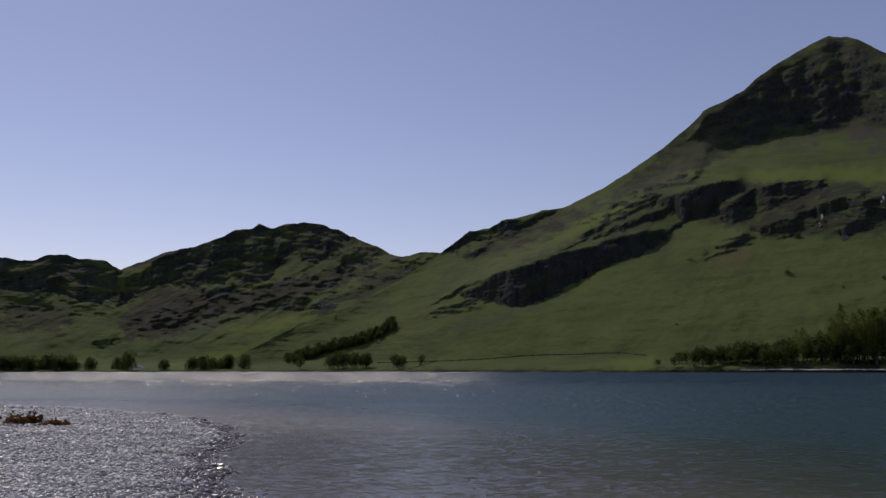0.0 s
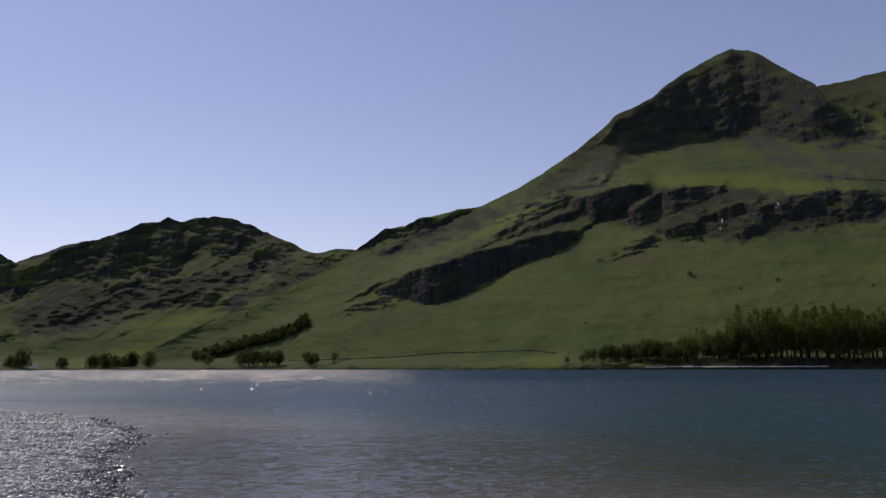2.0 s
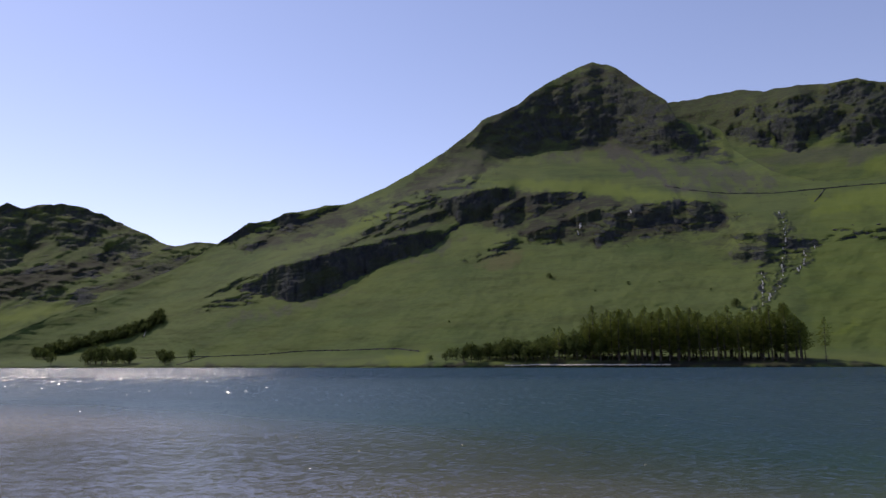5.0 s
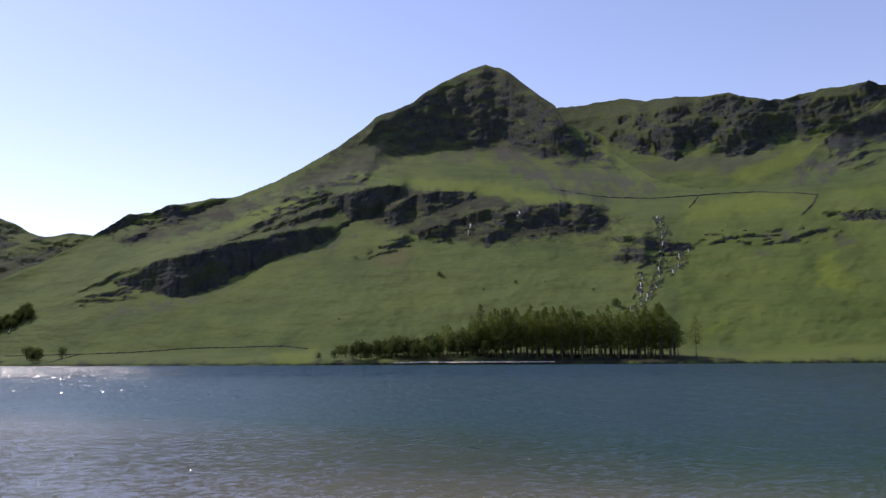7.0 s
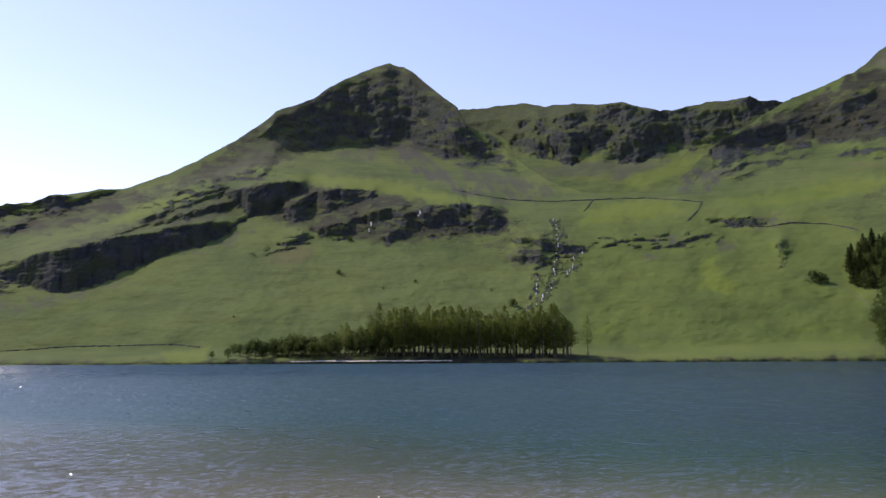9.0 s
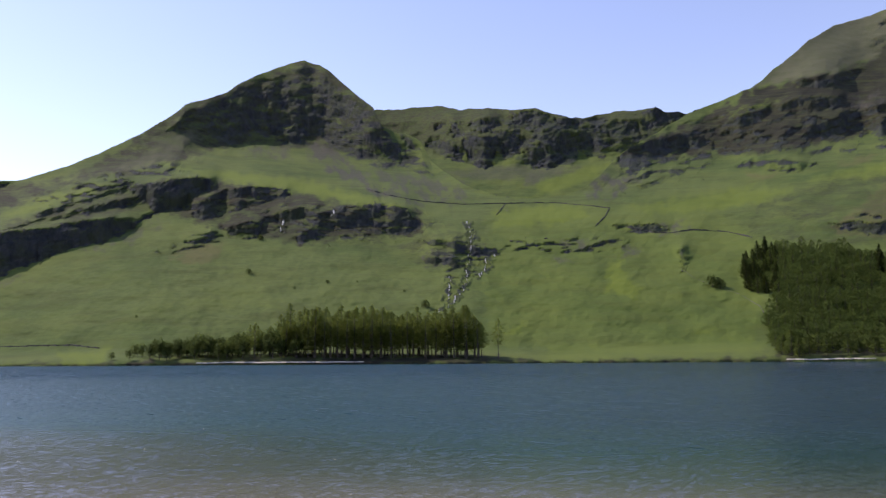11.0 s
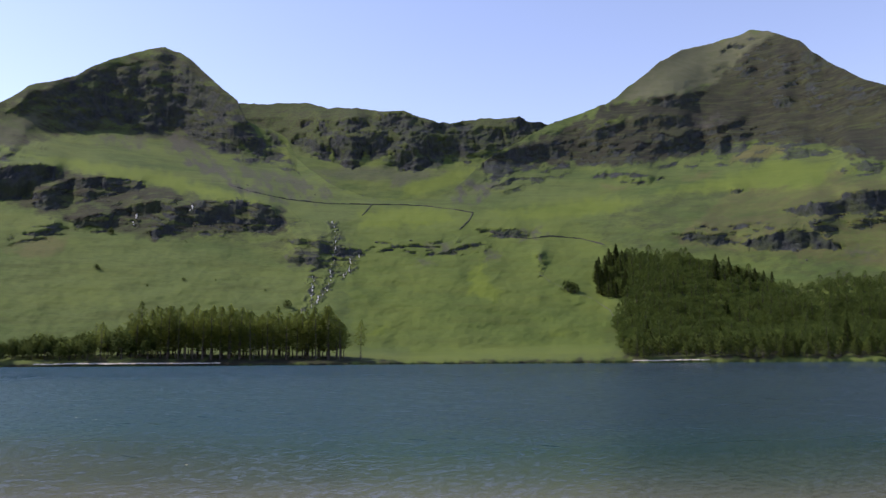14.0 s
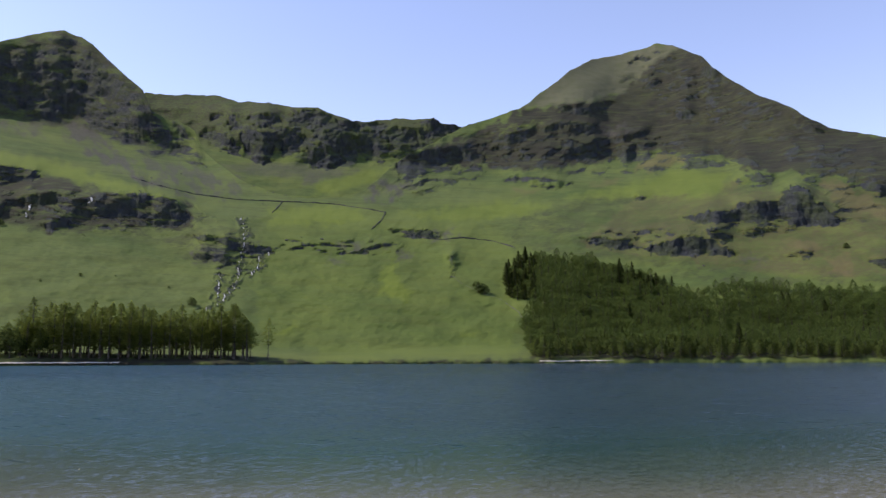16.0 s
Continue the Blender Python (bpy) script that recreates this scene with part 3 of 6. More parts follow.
def carve(fell, crags, broken, seed, relief=1.0, recover=1.3, ledge=2.0, lay=0.0, swing=44, soft=0.06):
    """Give a hillside its crags: inside each outline it stands steep, above it a bench leans back to the old slope. Returns where rock is bare."""
    az, el = np.broadcast_to(fell.az[None, :], fell.r.shape), fell.elevation()
    log_r = np.log(fell.r)
    step = np.maximum(np.diff(el, axis=0), 1e-5)
    gain = np.vstack([np.diff(log_r, axis=0) / step, np.full((1, az.shape[1]), 0.05)])
    wa, we = 0.26 * fbm(az * 1.5, el * 1.4, 4, seed, 0.6), 0.15 * fbm(az * 1.7 + 3, el * 2.4, 4, seed + 1, 0.6)
    rock, steep = np.zeros(az.shape), np.zeros(az.shape)
    wanted = gain.copy()
    # inside a crag short faces and narrow ledges take turns, and clefts run down
    tier = fbm(az * 0.45 + 0.2 * el, (el - lay) * ledge, 4, seed + 2, 0.55)
    cleft = ridged(az * 0.75 + 0.3 * fbm(az * 0.5, el * 0.8, 2, seed + 4), el * 0.16, 2, seed + 3)
    for value, amount, outline in crags.rows:
        d = depth_inside(outline, az + wa, el + we)
        w = smoothstep(-soft, 1.4 * soft, d)
        lean = np.radians(np.clip(value + np.where(value < 74, swing, 20) * tier + 6 * cleft, 21, 84))
        face = np.radians(1) / np.cos(np.radians(el)) ** 2 / np.maximum(np.tan(lean) - np.tan(np.radians(el)), 0.08)
        wanted = wanted * (1 - w) + np.minimum(face, gain * 1.5) * w
        rock = np.maximum(rock, amount * smoothstep(-1.1 * soft, 0.8 * soft, d) * (1 - np.where(value < 74, swing / 55, 0.25) * smoothstep(0.08, 0.36, -tier)))
        steep = np.maximum(steep, w)
    small = smoothstep(0.08, 0.24, fbm(az * 0.8 + 0.3 * el, el * 2.8 - 0.1 * az, 4, seed + 7)) * broken * (1 - steep)
    face = np.radians(1) / np.maximum(np.tan(np.radians(58)) - np.tan(np.radians(el)), 0.08)
    wanted = wanted * (1 - small) + np.minimum(face, gain) * small
    rock = np.maximum(rock, 0.8 * small)
    push = np.zeros(az.shape)
    for i in range(1, len(el)):
        give_back = np.exp(-step[i - 1] / recover * (1 - np.maximum(steep, small)[i - 1]))
        row = push[i - 1] * give_back + (wanted[i - 1] - gain[i - 1]) * step[i - 1]
        for k in range(5):  # away from the faces the ground evens out sideways
            row = row + (0.25 * (np.roll(row, 1) + np.roll(row, -1)) - 0.5 * row) * (0.22 if k == 0 else 1 - steep[i]) * min(1.0, 1.6 * step[i - 1].mean() / 0.075)
        push[i] = row
    push = blur(-0.24 * np.tanh(-push / 0.24), 1.0, 1)
    rise = smoothstep(0.0, 0.06, np.linspace(0, 1, len(el)))[:, None]
    top = 1 - smoothstep(0.96, 1.0, np.linspace(0, 1, len(el)))[:, None]
    rough = np.maximum(rock, 0.7 * steep)
    shape = 0.0060 * fbm(az * 0.45, el * 0.8, 4, seed + 11) + 0.0008 * fbm(az * 0.6, el * 3.4, 3, seed + 12)
    shape = shape + rough * relief * (0.0045 * cleft + 0.0050 * ridged(az * 0.7 + 0.2 * el, el * 1.9 - 0.35 * az, 3, seed + 14) + 0.0046 * ridged(az * 2.6, el * 2.4, 3, seed + 13))
    fell.stretch(np.exp((push + shape * top) * rise))
    return rock


# crags and ground cover of the three fells
MAIN_CRAGS = Outlines()
MAIN_CRAGS.add(57, 0.95, (21.93, 18.67), (23.69, 19.61), (25.45, 19.89), (27.22, 20.47), (28.98, 20.63), (30.07, 19.99), (30.92, 18.95), (31.55, 18.31), (30.45, 17.33), (29.35, 16.74), (28.9, 16.01), (27.6, 15.75), (25.42, 16.07), (24.11, 16.41), (22.8, 16.2), (21.93, 15.9), (21.06, 16.19), (21.28, 17.43))
MAIN_CRAGS.add(60, 0.95, (29.56, 16.53), (31.1, 17.71), (32.42, 18.48), (33.5, 18.54), (34.11, 17.58), (34.93, 16.51), (35.75, 15.65), (35.29, 14.65), (34.43, 14.2), (33.38, 14.53), (32.33, 14.91), (31.26, 15.24), (29.98, 15.82))
MAIN_CRAGS.add(61, 0.9, (35.96, 15.84), (36.79, 15.51), (37.58, 14.52), (38.17, 13.75), (37.15, 14.02), (35.91, 14.41), (35.28, 14.44), (35.52, 15.25))
MAIN_CRAGS.add(63, 0.8, (35.37, 16.9), (36.2, 16.64), (37.09, 15.65), (36.58, 15.44), (35.76, 16.06))
MAIN_CRAGS.add(58, 0.7, (26.79, 21.09), (28.12, 21.58), (29.65, 21.21), (30.72, 19.97), (29.84, 19.8), (28.99, 20.83), (27.66, 20.54))
MAIN_CRAGS.add(56, 0.6, (19.75, 17.81), (21.49, 18.46), (22.37, 18.26), (21.06, 17.01), (19.33, 15.95), (18.46, 16.14))
MAIN_CRAGS.add(78, 1.0, (1.18, 5.45), (3.03, 6.29), (3.74, 6.99), (5.98, 7.6), (8.68, 8.43), (10.26, 8.73), (12.68, 9.46), (15.16, 9.9), (16.84, 9.85), (17.76, 10.58), (17.33, 11.12), (15.62, 12.04), (16.8, 12.36), (18.93, 12.82), (20.64, 13.22), (21.85, 12.77), (21.08, 12.01), (20.23, 11.29), (19.59, 10.73), (17.68, 10.29), (16.84, 9.56), (15.6, 8.7), (14.57, 8.14), (12.73, 7.68), (11.13, 6.82), (9.55, 6.17), (8.2, 5.41), (6.86, 4.82), (5.73, 4.55), (4.59, 4.76), (3.09, 5.12), (2.17, 5.25))
MAIN_CRAGS.add(68, 0.8, (8.47, 8.58), (10.24, 9.38), (12.67, 10.17), (15.14, 11.03), (16.82, 11.48), (17.33, 11.08), (15.15, 10.53), (12.67, 9.79), (10.25, 9.06))
MAIN_CRAGS.add(60, 0.6, (10.23, 9.79), (12.65, 10.79), (14.71, 11.68), (15.75, 12.04), (16.18, 11.72), (14.51, 11.26), (12.66, 10.46), (10.84, 9.57))
MAIN_CRAGS.add(68, 0.6, (-0.82, 4.76), (1.22, 6.07), (2.65, 6.59), (2.8, 6.37), (1.24, 5.68), (-0.31, 4.89))
MAIN_CRAGS.add(55, 0.95, (19.89, 10.61), (21.08, 11.59), (22.37, 12.23), (23.67, 12.56), (25.4, 12.72), (26.91, 12.62), (27.33, 12.11), (26.25, 11.79), (24.96, 11.38), (23.88, 11.05), (22.8, 10.62), (21.51, 10.2), (20.66, 10.19))
MAIN_CRAGS.add(70, 0.9, (22.29, 9.61), (23.66, 9.95), (25.46, 10.19), (25.15, 9.05), (24.08, 8.85), (23.01, 9.06))
MAIN_CRAGS.add(70, 0.95, (26.16, 10.74), (27.53, 11.14), (29.34, 11.32), (28.81, 10.7), (27.52, 10.3), (26.24, 10.1))
MAIN_CRAGS.add(51, 0.85, (28.38, 10.49), (29.89, 11.1), (31.82, 11.47), (33.94, 11.69), (36.01, 11.31), (36.61, 10.58), (37.41, 10.13), (36.45, 9.64), (35.94, 9.2), (34.7, 9.41), (33.88, 9.85), (32.2, 9.78), (30.5, 9.53), (29.64, 9), (27.93, 8.64), (27.85, 9.15), (29.23, 9.85))
MAIN_CRAGS.add(58, 0.7, (37.33, 7.82), (37.76, 8.55), (39.18, 8.74), (40.05, 8.45), (39.93, 7.44), (38.32, 7.29))
MAIN_CRAGS.add(64, 0.7, (29.87, 10.26), (32.22, 10.49), (33.9, 10.52), (33.89, 10.27), (31.78, 10.08), (30.08, 9.87))
MAIN_CRAGS.add(66, 0.7, (36.34, 8.81), (38.39, 9.02), (39.98, 8.7), (39.97, 8.37), (37.97, 8.62))
MAIN_CRAGS.add(72, 1.0, (-0.35, 8.62), (0.5, 9.37), (1.92, 10.05), (2.28, 10.27), (3.21, 10.25), (4.3, 10.99), (5.64, 11.15), (6.42, 10.92), (7.97, 11.61), (8.76, 11.77), (8.18, 11.33), (6.63, 10.69), (5.29, 10.21), (4.17, 9.83), (3.05, 9.61), (1.77, 9.37), (0.71, 8.84))
MAIN_CRAGS.add(66, 0.8, (1.53, 8.34), (2.53, 8.95), (3.92, 9.46), (3.42, 8.84), (2.2, 8.14))
MAIN_CRAGS.add(58, 0.9, (51.88, 14.32), (52.61, 15.29), (54.57, 15.71), (57.19, 15.99), (59.02, 16.13), (58.49, 15.27), (57.61, 14.65), (55.87, 14.25), (54.14, 13.75), (52.84, 13.32), (52.1, 13.32))
MAIN_CRAGS.add(55, 0.7, (59.37, 16.29), (61.11, 16.86), (63.28, 17.2), (65, 17.53), (67.53, 17.18), (67.08, 16.39), (64.97, 16.51), (62.82, 16.19), (60.66, 15.68))
MAIN_CRAGS.add(66, 0.8, (64.94, 15.36), (65.8, 15.89), (67.26, 15.41), (67.53, 14.74), (66.18, 14.52), (65.05, 14.78))
MAIN_CRAGS.add(66, 0.8, (66.22, 15.71), (67.49, 16.04), (69.17, 16.26), (71.3, 16.39), (69.97, 15.72), (68.3, 15.43), (67.05, 15.25))
MAIN_CRAGS.add(60, 0.7, (68.28, 14.9), (69.54, 15.35), (71.24, 14.9), (71.01, 14.23), (69.5, 14.21), (68.6, 14.51))
MAIN_CRAGS.add(58, 0.7, (64.09, 18.51), (65.89, 18.73), (68.93, 18.65), (67.64, 17.86), (66.29, 17.78), (65.02, 18.13))
MAIN_CRAGS.add(72, 0.9, (60.02, 13.36), (61.49, 13.79), (63.19, 13.44), (65.46, 12.94), (64.44, 12.65), (62.75, 12.79), (61.48, 13.24))
MAIN_CRAGS.add(62, 0.7, (70.21, 13.68), (71.93, 14.05), (73.53, 14.33), (75.55, 14), (77.16, 13.53), (74.67, 13.52), (72.3, 13.54))
MAIN_CRAGS.add(64, 0.8, (73.11, 17.82), (74.56, 17.44), (74.22, 16.96), (73.19, 17.14))
MAIN_CRAGS.add(60, 0.7, (75.08, 21.13), (76.16, 20.77), (77, 19.21), (76.07, 19.17), (75.1, 20.06))
MAIN_CRAGS.add(60, 0.7, (76.84, 14.5), (77.95, 14.08), (78.65, 13.39), (78.07, 13.06), (76.54, 13.98))
MAIN_CRAGS.add(60, 0.6, (72.99, 19.52), (74.59, 19.5), (74.97, 19.07), (73.21, 19.1))
MAIN_CRAGS.add(58, 0.6, (80.86, 16.47), (82.23, 15.65), (83.22, 14.84), (82.19, 15.05), (80.82, 15.91))
MAIN_CRAGS.add(58, 0.6, (82.12, 14.04), (83.47, 13.5), (83.75, 12.72), (82.39, 12.99))
MAIN_CRAGS.add(74, 1.0, (73.17, 10.05), (74.51, 10.41), (76.8, 10.45), (77.2, 10.93), (78.68, 10.97), (79.39, 10.68), (80.16, 11.39), (80.55, 11.81), (81.42, 11.57), (82.06, 10.63), (82.86, 9.8), (83.66, 9.09), (83.13, 8.76), (81.77, 8.98), (80.36, 8.98), (79.69, 9.65), (78.22, 9.37), (76.75, 9.66), (74.85, 9.55))
MAIN_CRAGS.add(76, 1.0, (70.39, 8.11), (72.07, 8.45), (73.65, 8.85), (75.17, 8.49), (76.26, 7.55), (76.76, 7.17), (75.12, 7.37), (72.8, 7.36), (70.84, 7.6))
MAIN_CRAGS.add(74, 0.95, (66.25, 8.59), (67.66, 8.92), (69.27, 8.44), (70.39, 8.11), (69.25, 7.87), (67.64, 8.21))
MAIN_CRAGS.add(70, 0.9, (74.76, 9.27), (75.59, 9.14), (76.61, 8.52), (75.92, 8.17), (75.18, 8.53))
MAIN_CRAGS.add(70, 0.9, (77, 8.86), (78.2, 9.13), (78.98, 8.69), (77.79, 8.37))
MAIN_CRAGS.add(70, 0.9, (79.74, 7.05), (80.96, 7.28), (81.89, 7.14), (81.27, 6.76), (80.21, 6.67))
MAIN_CRAGS.add(70, 0.95, (84.61, 11.5), (85.35, 11.75), (86.62, 11.27), (86.54, 10.29), (85.43, 10.59), (84.9, 11.02))
MAIN_CRAGS.add(70, 0.9, (84.95, 6.38), (86.24, 6.44), (86.19, 5.86), (85.24, 5.99))
MAIN_CRAGS.add(64, 0.7, (76.91, 12.53), (78.43, 12.9), (79.69, 12.51), (79.54, 11.91), (78, 11.97), (77.08, 12.13))
MAIN_CRAGS.add(68, 0.7, (69.81, 11.83), (70.62, 11.86), (70.69, 11.53), (69.88, 11.49))
MAIN_CRAGS.add(52, 0.8, (37.28, 7.39), (37.64, 8.01), (39, 8.39), (40.38, 8.52), (42.4, 8.26), (42.9, 7.86), (41.61, 7.66), (40.41, 7.63), (39.63, 7.19), (38.07, 7.06))
MAIN_CRAGS.add(56, 0.7, (37.42, 8.81), (39.57, 8.98), (40.58, 8.61), (40.58, 8.37), (39.19, 8.48), (37.62, 8.5))
MAIN_CRAGS.add(53, 0.7, (51.57, 9.7), (53.71, 9.79), (55.42, 9.45), (55.42, 9.11), (53.71, 9.03), (52, 9.28))
MAIN_CRAGS.add(60, 0.85, (29.86, 20.72), (31.16, 19.87), (33.5, 18.5), (34.24, 17.57), (33.49, 18.3), (32.42, 18.27), (31.19, 17.59), (29.78, 16.52), (30.45, 17.33), (31.46, 18.23), (30.87, 18.91), (30.19, 19.78))
MAIN_CRAGS.add(40, 0.45, (55.93, 8.01), (56.32, 8.1), (56.61, 6.66), (56.3, 6.07), (56.05, 7.08))
MAIN_COVER = Outlines()
MAIN_COVER.add("heath_shade", 0.66, (11.39, 11.89), (14.24, 13.94), (16.75, 16.09), (20.18, 18.64), (23.69, 20.3), (28.12, 21.98), (30.31, 21.19), (33.72, 18.82), (34.52, 16.94), (35.74, 15.57), (29.76, 15.41), (25.42, 15.74), (21.94, 15.07), (18.92, 14.07), (15.11, 12.61))
MAIN_COVER.add("heath_shade", 1.0, (51.54, 14.23), (52.83, 15.41), (57.63, 16.73), (61.79, 18.48), (65.9, 18.89), (68.86, 19.17), (71.44, 21.23), (73.54, 22.23), (75.12, 21.78), (76.96, 19.83), (80.91, 17.22), (83.26, 15.39), (88.98, 13.22), (88.73, 10.29), (86.2, 10.95), (83.37, 12.12), (82.01, 12.54), (78.07, 13.06), (76.63, 14.17), (71.16, 15.07), (67.02, 14.35), (61.49, 14.08), (58.48, 14.56))
MAIN_COVER.add("heath_shade", 0.7, (1.1, 8.24), (2.87, 9.52), (5.85, 10.68), (10.16, 11.92), (13.43, 12.67), (11.81, 11.58), (8.63, 9.81), (4.8, 8.43))
MAIN_COVER.add("heath_shade", 0.44, (60, 8.2), (62, 11.5), (72, 13.0), (90, 11.0), (90, 4.5), (76, 5.0), (70, 7.0))
MAIN_COVER.add("heath_shade", 0.4, (23.5, 9.0), (25, 12.6), (31, 12.2), (36, 11.2), (42.5, 9.2), (42.5, 6.5), (38, 6.8), (32, 8.2))
# tree shade and needle litter under plantation and wood, painted with heath colour
MAIN_COVER.add("heath_shade", 1.0, (16.5, -0.3), (16.5, 0.05), (24, 0.12), (30, 0.3), (41, 0.34), (42.6, 0.2), (44.5, 0.0), (44.5, -0.3))
MAIN_COVER.add("heath_shade", 1.0, (62.3, 0.1), (62.5, 1.5), (70, 1.8), (92, 1.8), (92, 0.2))
# thin dark strips along the open waterline, in the same dark colour
MAIN_COVER.add("heath_shade", 0.8, (-15, -0.4), (-15, 0.0), (16, 0.02), (16, -0.4))
MAIN_COVER.add("heath_shade", 0.8, (43, -0.4), (43, 0.0), (63, 0.02), (63, -0.4))
MAIN_COVER.add("heath_shade", 0.72, (15.12, 12.03), (18.5, 12.81), (21.07, 13.27), (27.12, 12.62), (32.25, 11.75), (37.25, 11.13), (37.38, 9.18), (32.18, 8.94), (27.93, 8.52), (22.37, 9.36), (18.53, 10.43))
MAIN_COVER.add("heath_shade", 0.55, (2.29, 6.35), (5.96, 8.08), (10.23, 9.88), (15.12, 12.11), (17.24, 11.74), (17.67, 10.58), (10.26, 8.73), (5.98, 7.48))
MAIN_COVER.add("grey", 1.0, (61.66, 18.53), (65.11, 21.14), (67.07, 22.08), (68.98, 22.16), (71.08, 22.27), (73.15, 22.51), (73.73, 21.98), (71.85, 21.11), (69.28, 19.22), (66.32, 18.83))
MAIN_COVER.add("grey", 0.6, (15.09, 13.35), (18.47, 15.85), (20.19, 16.79), (20.63, 15.89), (18.48, 14.27), (15.95, 12.96))
MAIN_COVER.add("scree", 1.0, (29.48, 16.74), (30.42, 15.88), (32.31, 14.16), (34.39, 12.83), (36.46, 12.12), (38.49, 11.52), (36.03, 11.77), (33.12, 12.59), (30.59, 13.72), (28.88, 14.6), (28.24, 15.53))
MAIN_COVER.add("scree", 0.8, (33.38, 14.33), (36.52, 13.89), (38.58, 13.64), (40.75, 12.41), (39.71, 11.66), (37.27, 11.79), (34.8, 12.52))
MAIN_COVER.add("scree", 0.9, (24.11, 15.49), (26.72, 15.55), (27.84, 14.87), (25.41, 14.82), (23.46, 14.99))
MAIN_COVER.add("scree", 1.0, (49.24, 12.19), (50.26, 13.17), (51.97, 13.57), (53.79, 13.41), (52.63, 12.27), (51.56, 11.72), (49.84, 11.82))
MAIN_COVER.add("scree", 0.7, (-0.35, 2.6), (1.35, 3.67), (4.6, 4.45), (8.01, 5.12), (10.36, 5.58), (8.8, 4.94), (5.76, 3.87), (2.81, 3.31), (0.34, 2.73))
MAIN_COVER.add("scree", 0.7, (12.73, 7.68), (15.19, 8.15), (17.68, 10.08), (18.53, 9.88), (15.61, 7.95), (13.15, 7.28))
MAIN_COVER.add("scree", 0.8, (76.62, 7.26), (78.26, 7.01), (78.6, 6.53), (76.96, 6.69))
MAIN_COVER.add("scree", 0.7, (65.4, 16.69), (68.36, 17.04), (70.83, 16.74), (69.99, 16.2), (67.08, 16.19))
MAIN_COVER.add("scree", 0.9, (47.6, 8.64), (48.69, 8.9), (49.54, 8.75), (49.38, 8.16), (47.78, 8.05))
MAIN_COVER.add("scree", 0.9, (49.79, 8.67), (50.98, 8.93), (50.81, 8.21), (49.88, 8.12))
MAIN_COVER.add("scree", 0.9, (52.01, 7.93), (53.16, 8.1), (53.03, 7.47), (52.09, 7.42))
MAIN_COVER.add("scree", 0.9, (54.48, 9.54), (56.28, 9.87), (57.05, 9.02), (55.08, 8.78))
MAIN_COVER.add("scree", 0.9, (46.54, 7.36), (47.99, 7.64), (48.21, 7.22), (46.96, 7.03))
MAIN_COVER.add("scree", 0.9, (37.26, 8), (39.39, 8.41), (39.63, 7.19), (37.49, 7.12))
MAIN_COVER.add("bracken", 1.0, (82.33, 12.12), (83.69, 11.86), (84.95, 10.72), (87.71, 9.15), (87.65, 8.43), (86.05, 8.95), (83.86, 9.6), (82.86, 10.75))
MAIN_COVER.add("bracken", 0.9, (79.46, 8.34), (81.7, 8.03), (82.83, 6.97), (81.63, 6.97), (80.27, 7.59))
MAIN_COVER.add("bracken", 1.0, (82.38, 6.81), (83.73, 6.91), (83.79, 5.33), (82.58, 5.78))
MAIN_COVER.add("bracken", 0.9, (71.76, 14.79), (74.52, 14.48), (72.71, 13.75), (69.88, 13.54), (70.31, 14.16))
MAIN_COVER.add("bracken", 0.7, (66.55, 12.73), (68.23, 13.26), (69.46, 13.19), (67.79, 12.59))
MAIN_COVER.add("bracken", 0.7, (60.61, 12.93), (63.17, 12.65), (62.74, 12.25), (61.03, 12.29))
MAIN_COVER.add("bracken", 0.8, (18.98, 7.36), (20.67, 8.42), (22.59, 8.43), (22.16, 7.37), (20.25, 6.82))
MAIN_COVER.add("bracken", 0.5, (75.76, 12.35), (77.3, 12.62), (76.86, 11.67), (75.91, 11.55))
MAIN_COVER.add("bright_grass", 0.3, (42, 1.0), (42, 10.8), (50, 11.2), (58, 10.6), (62, 8.0), (61, 1.0))
# sunlit shelves above the low crags, their brightness painted into the grass
MAIN_COVER.add("bright_grass", 1.0, (18.49, 13.77), (23.67, 13.57), (28, 13.36), (32.26, 12.29), (36.43, 11.5), (31.4, 11.77), (27.12, 12.41), (23.67, 12.86), (21.08, 13.14))
MAIN_COVER.add("bright_grass", 0.9, (8.25, 9.39), (10.2, 10.69), (13.45, 11.85), (14.49, 12.17), (12.23, 10.98), (9.83, 9.78))
MAIN_COVER.add("bright_grass", 0.9, (42.73, 10.99), (46.03, 11.52), (49.42, 11.27), (49.86, 10.22), (46.07, 9.94), (42.35, 9.83))
MAIN_COVER.add("bright_grass", 0.8, (51.99, 11.09), (56.29, 11.39), (60.59, 11.88), (63.99, 11.37), (60.57, 10.62), (54.57, 10.26))
MAIN_COVER.add("bright_grass", 0.9, (46, 13.27), (48.53, 13.96), (51.54, 14.65), (50.25, 13.59), (47.28, 12.27), (44.35, 12.17))
MAIN_COVER.add("bright_grass", 1.0, (51.16, 7.08), (52.01, 7.72), (52.23, 6.24), (53.29, 5.19), (53.08, 4.13), (51.6, 4.55), (50.76, 4.97))
MAIN_COVER.add("bright_grass", 0.9, (42.99, 2.03), (44.58, 2.86), (45.4, 2.45), (43.79, 1.83))
MAIN_COVER.add("bright_grass", 0.8, (56.66, 2.03), (58.35, 2.44), (58.13, 1.69), (56.87, 1.61))
MAIN_COVER.add("bracken", 0.5, (66, 9.0), (70, 11.8), (82, 11.5), (90, 10.5), (90, 5.0), (80, 5.6), (72, 7.2), (66, 8.2))
MAIN_COVER.add("bright_grass", 0.45, (46.24, 1.22), (60.43, 1.59), (61.66, 0.34), (46.27, -0.01))
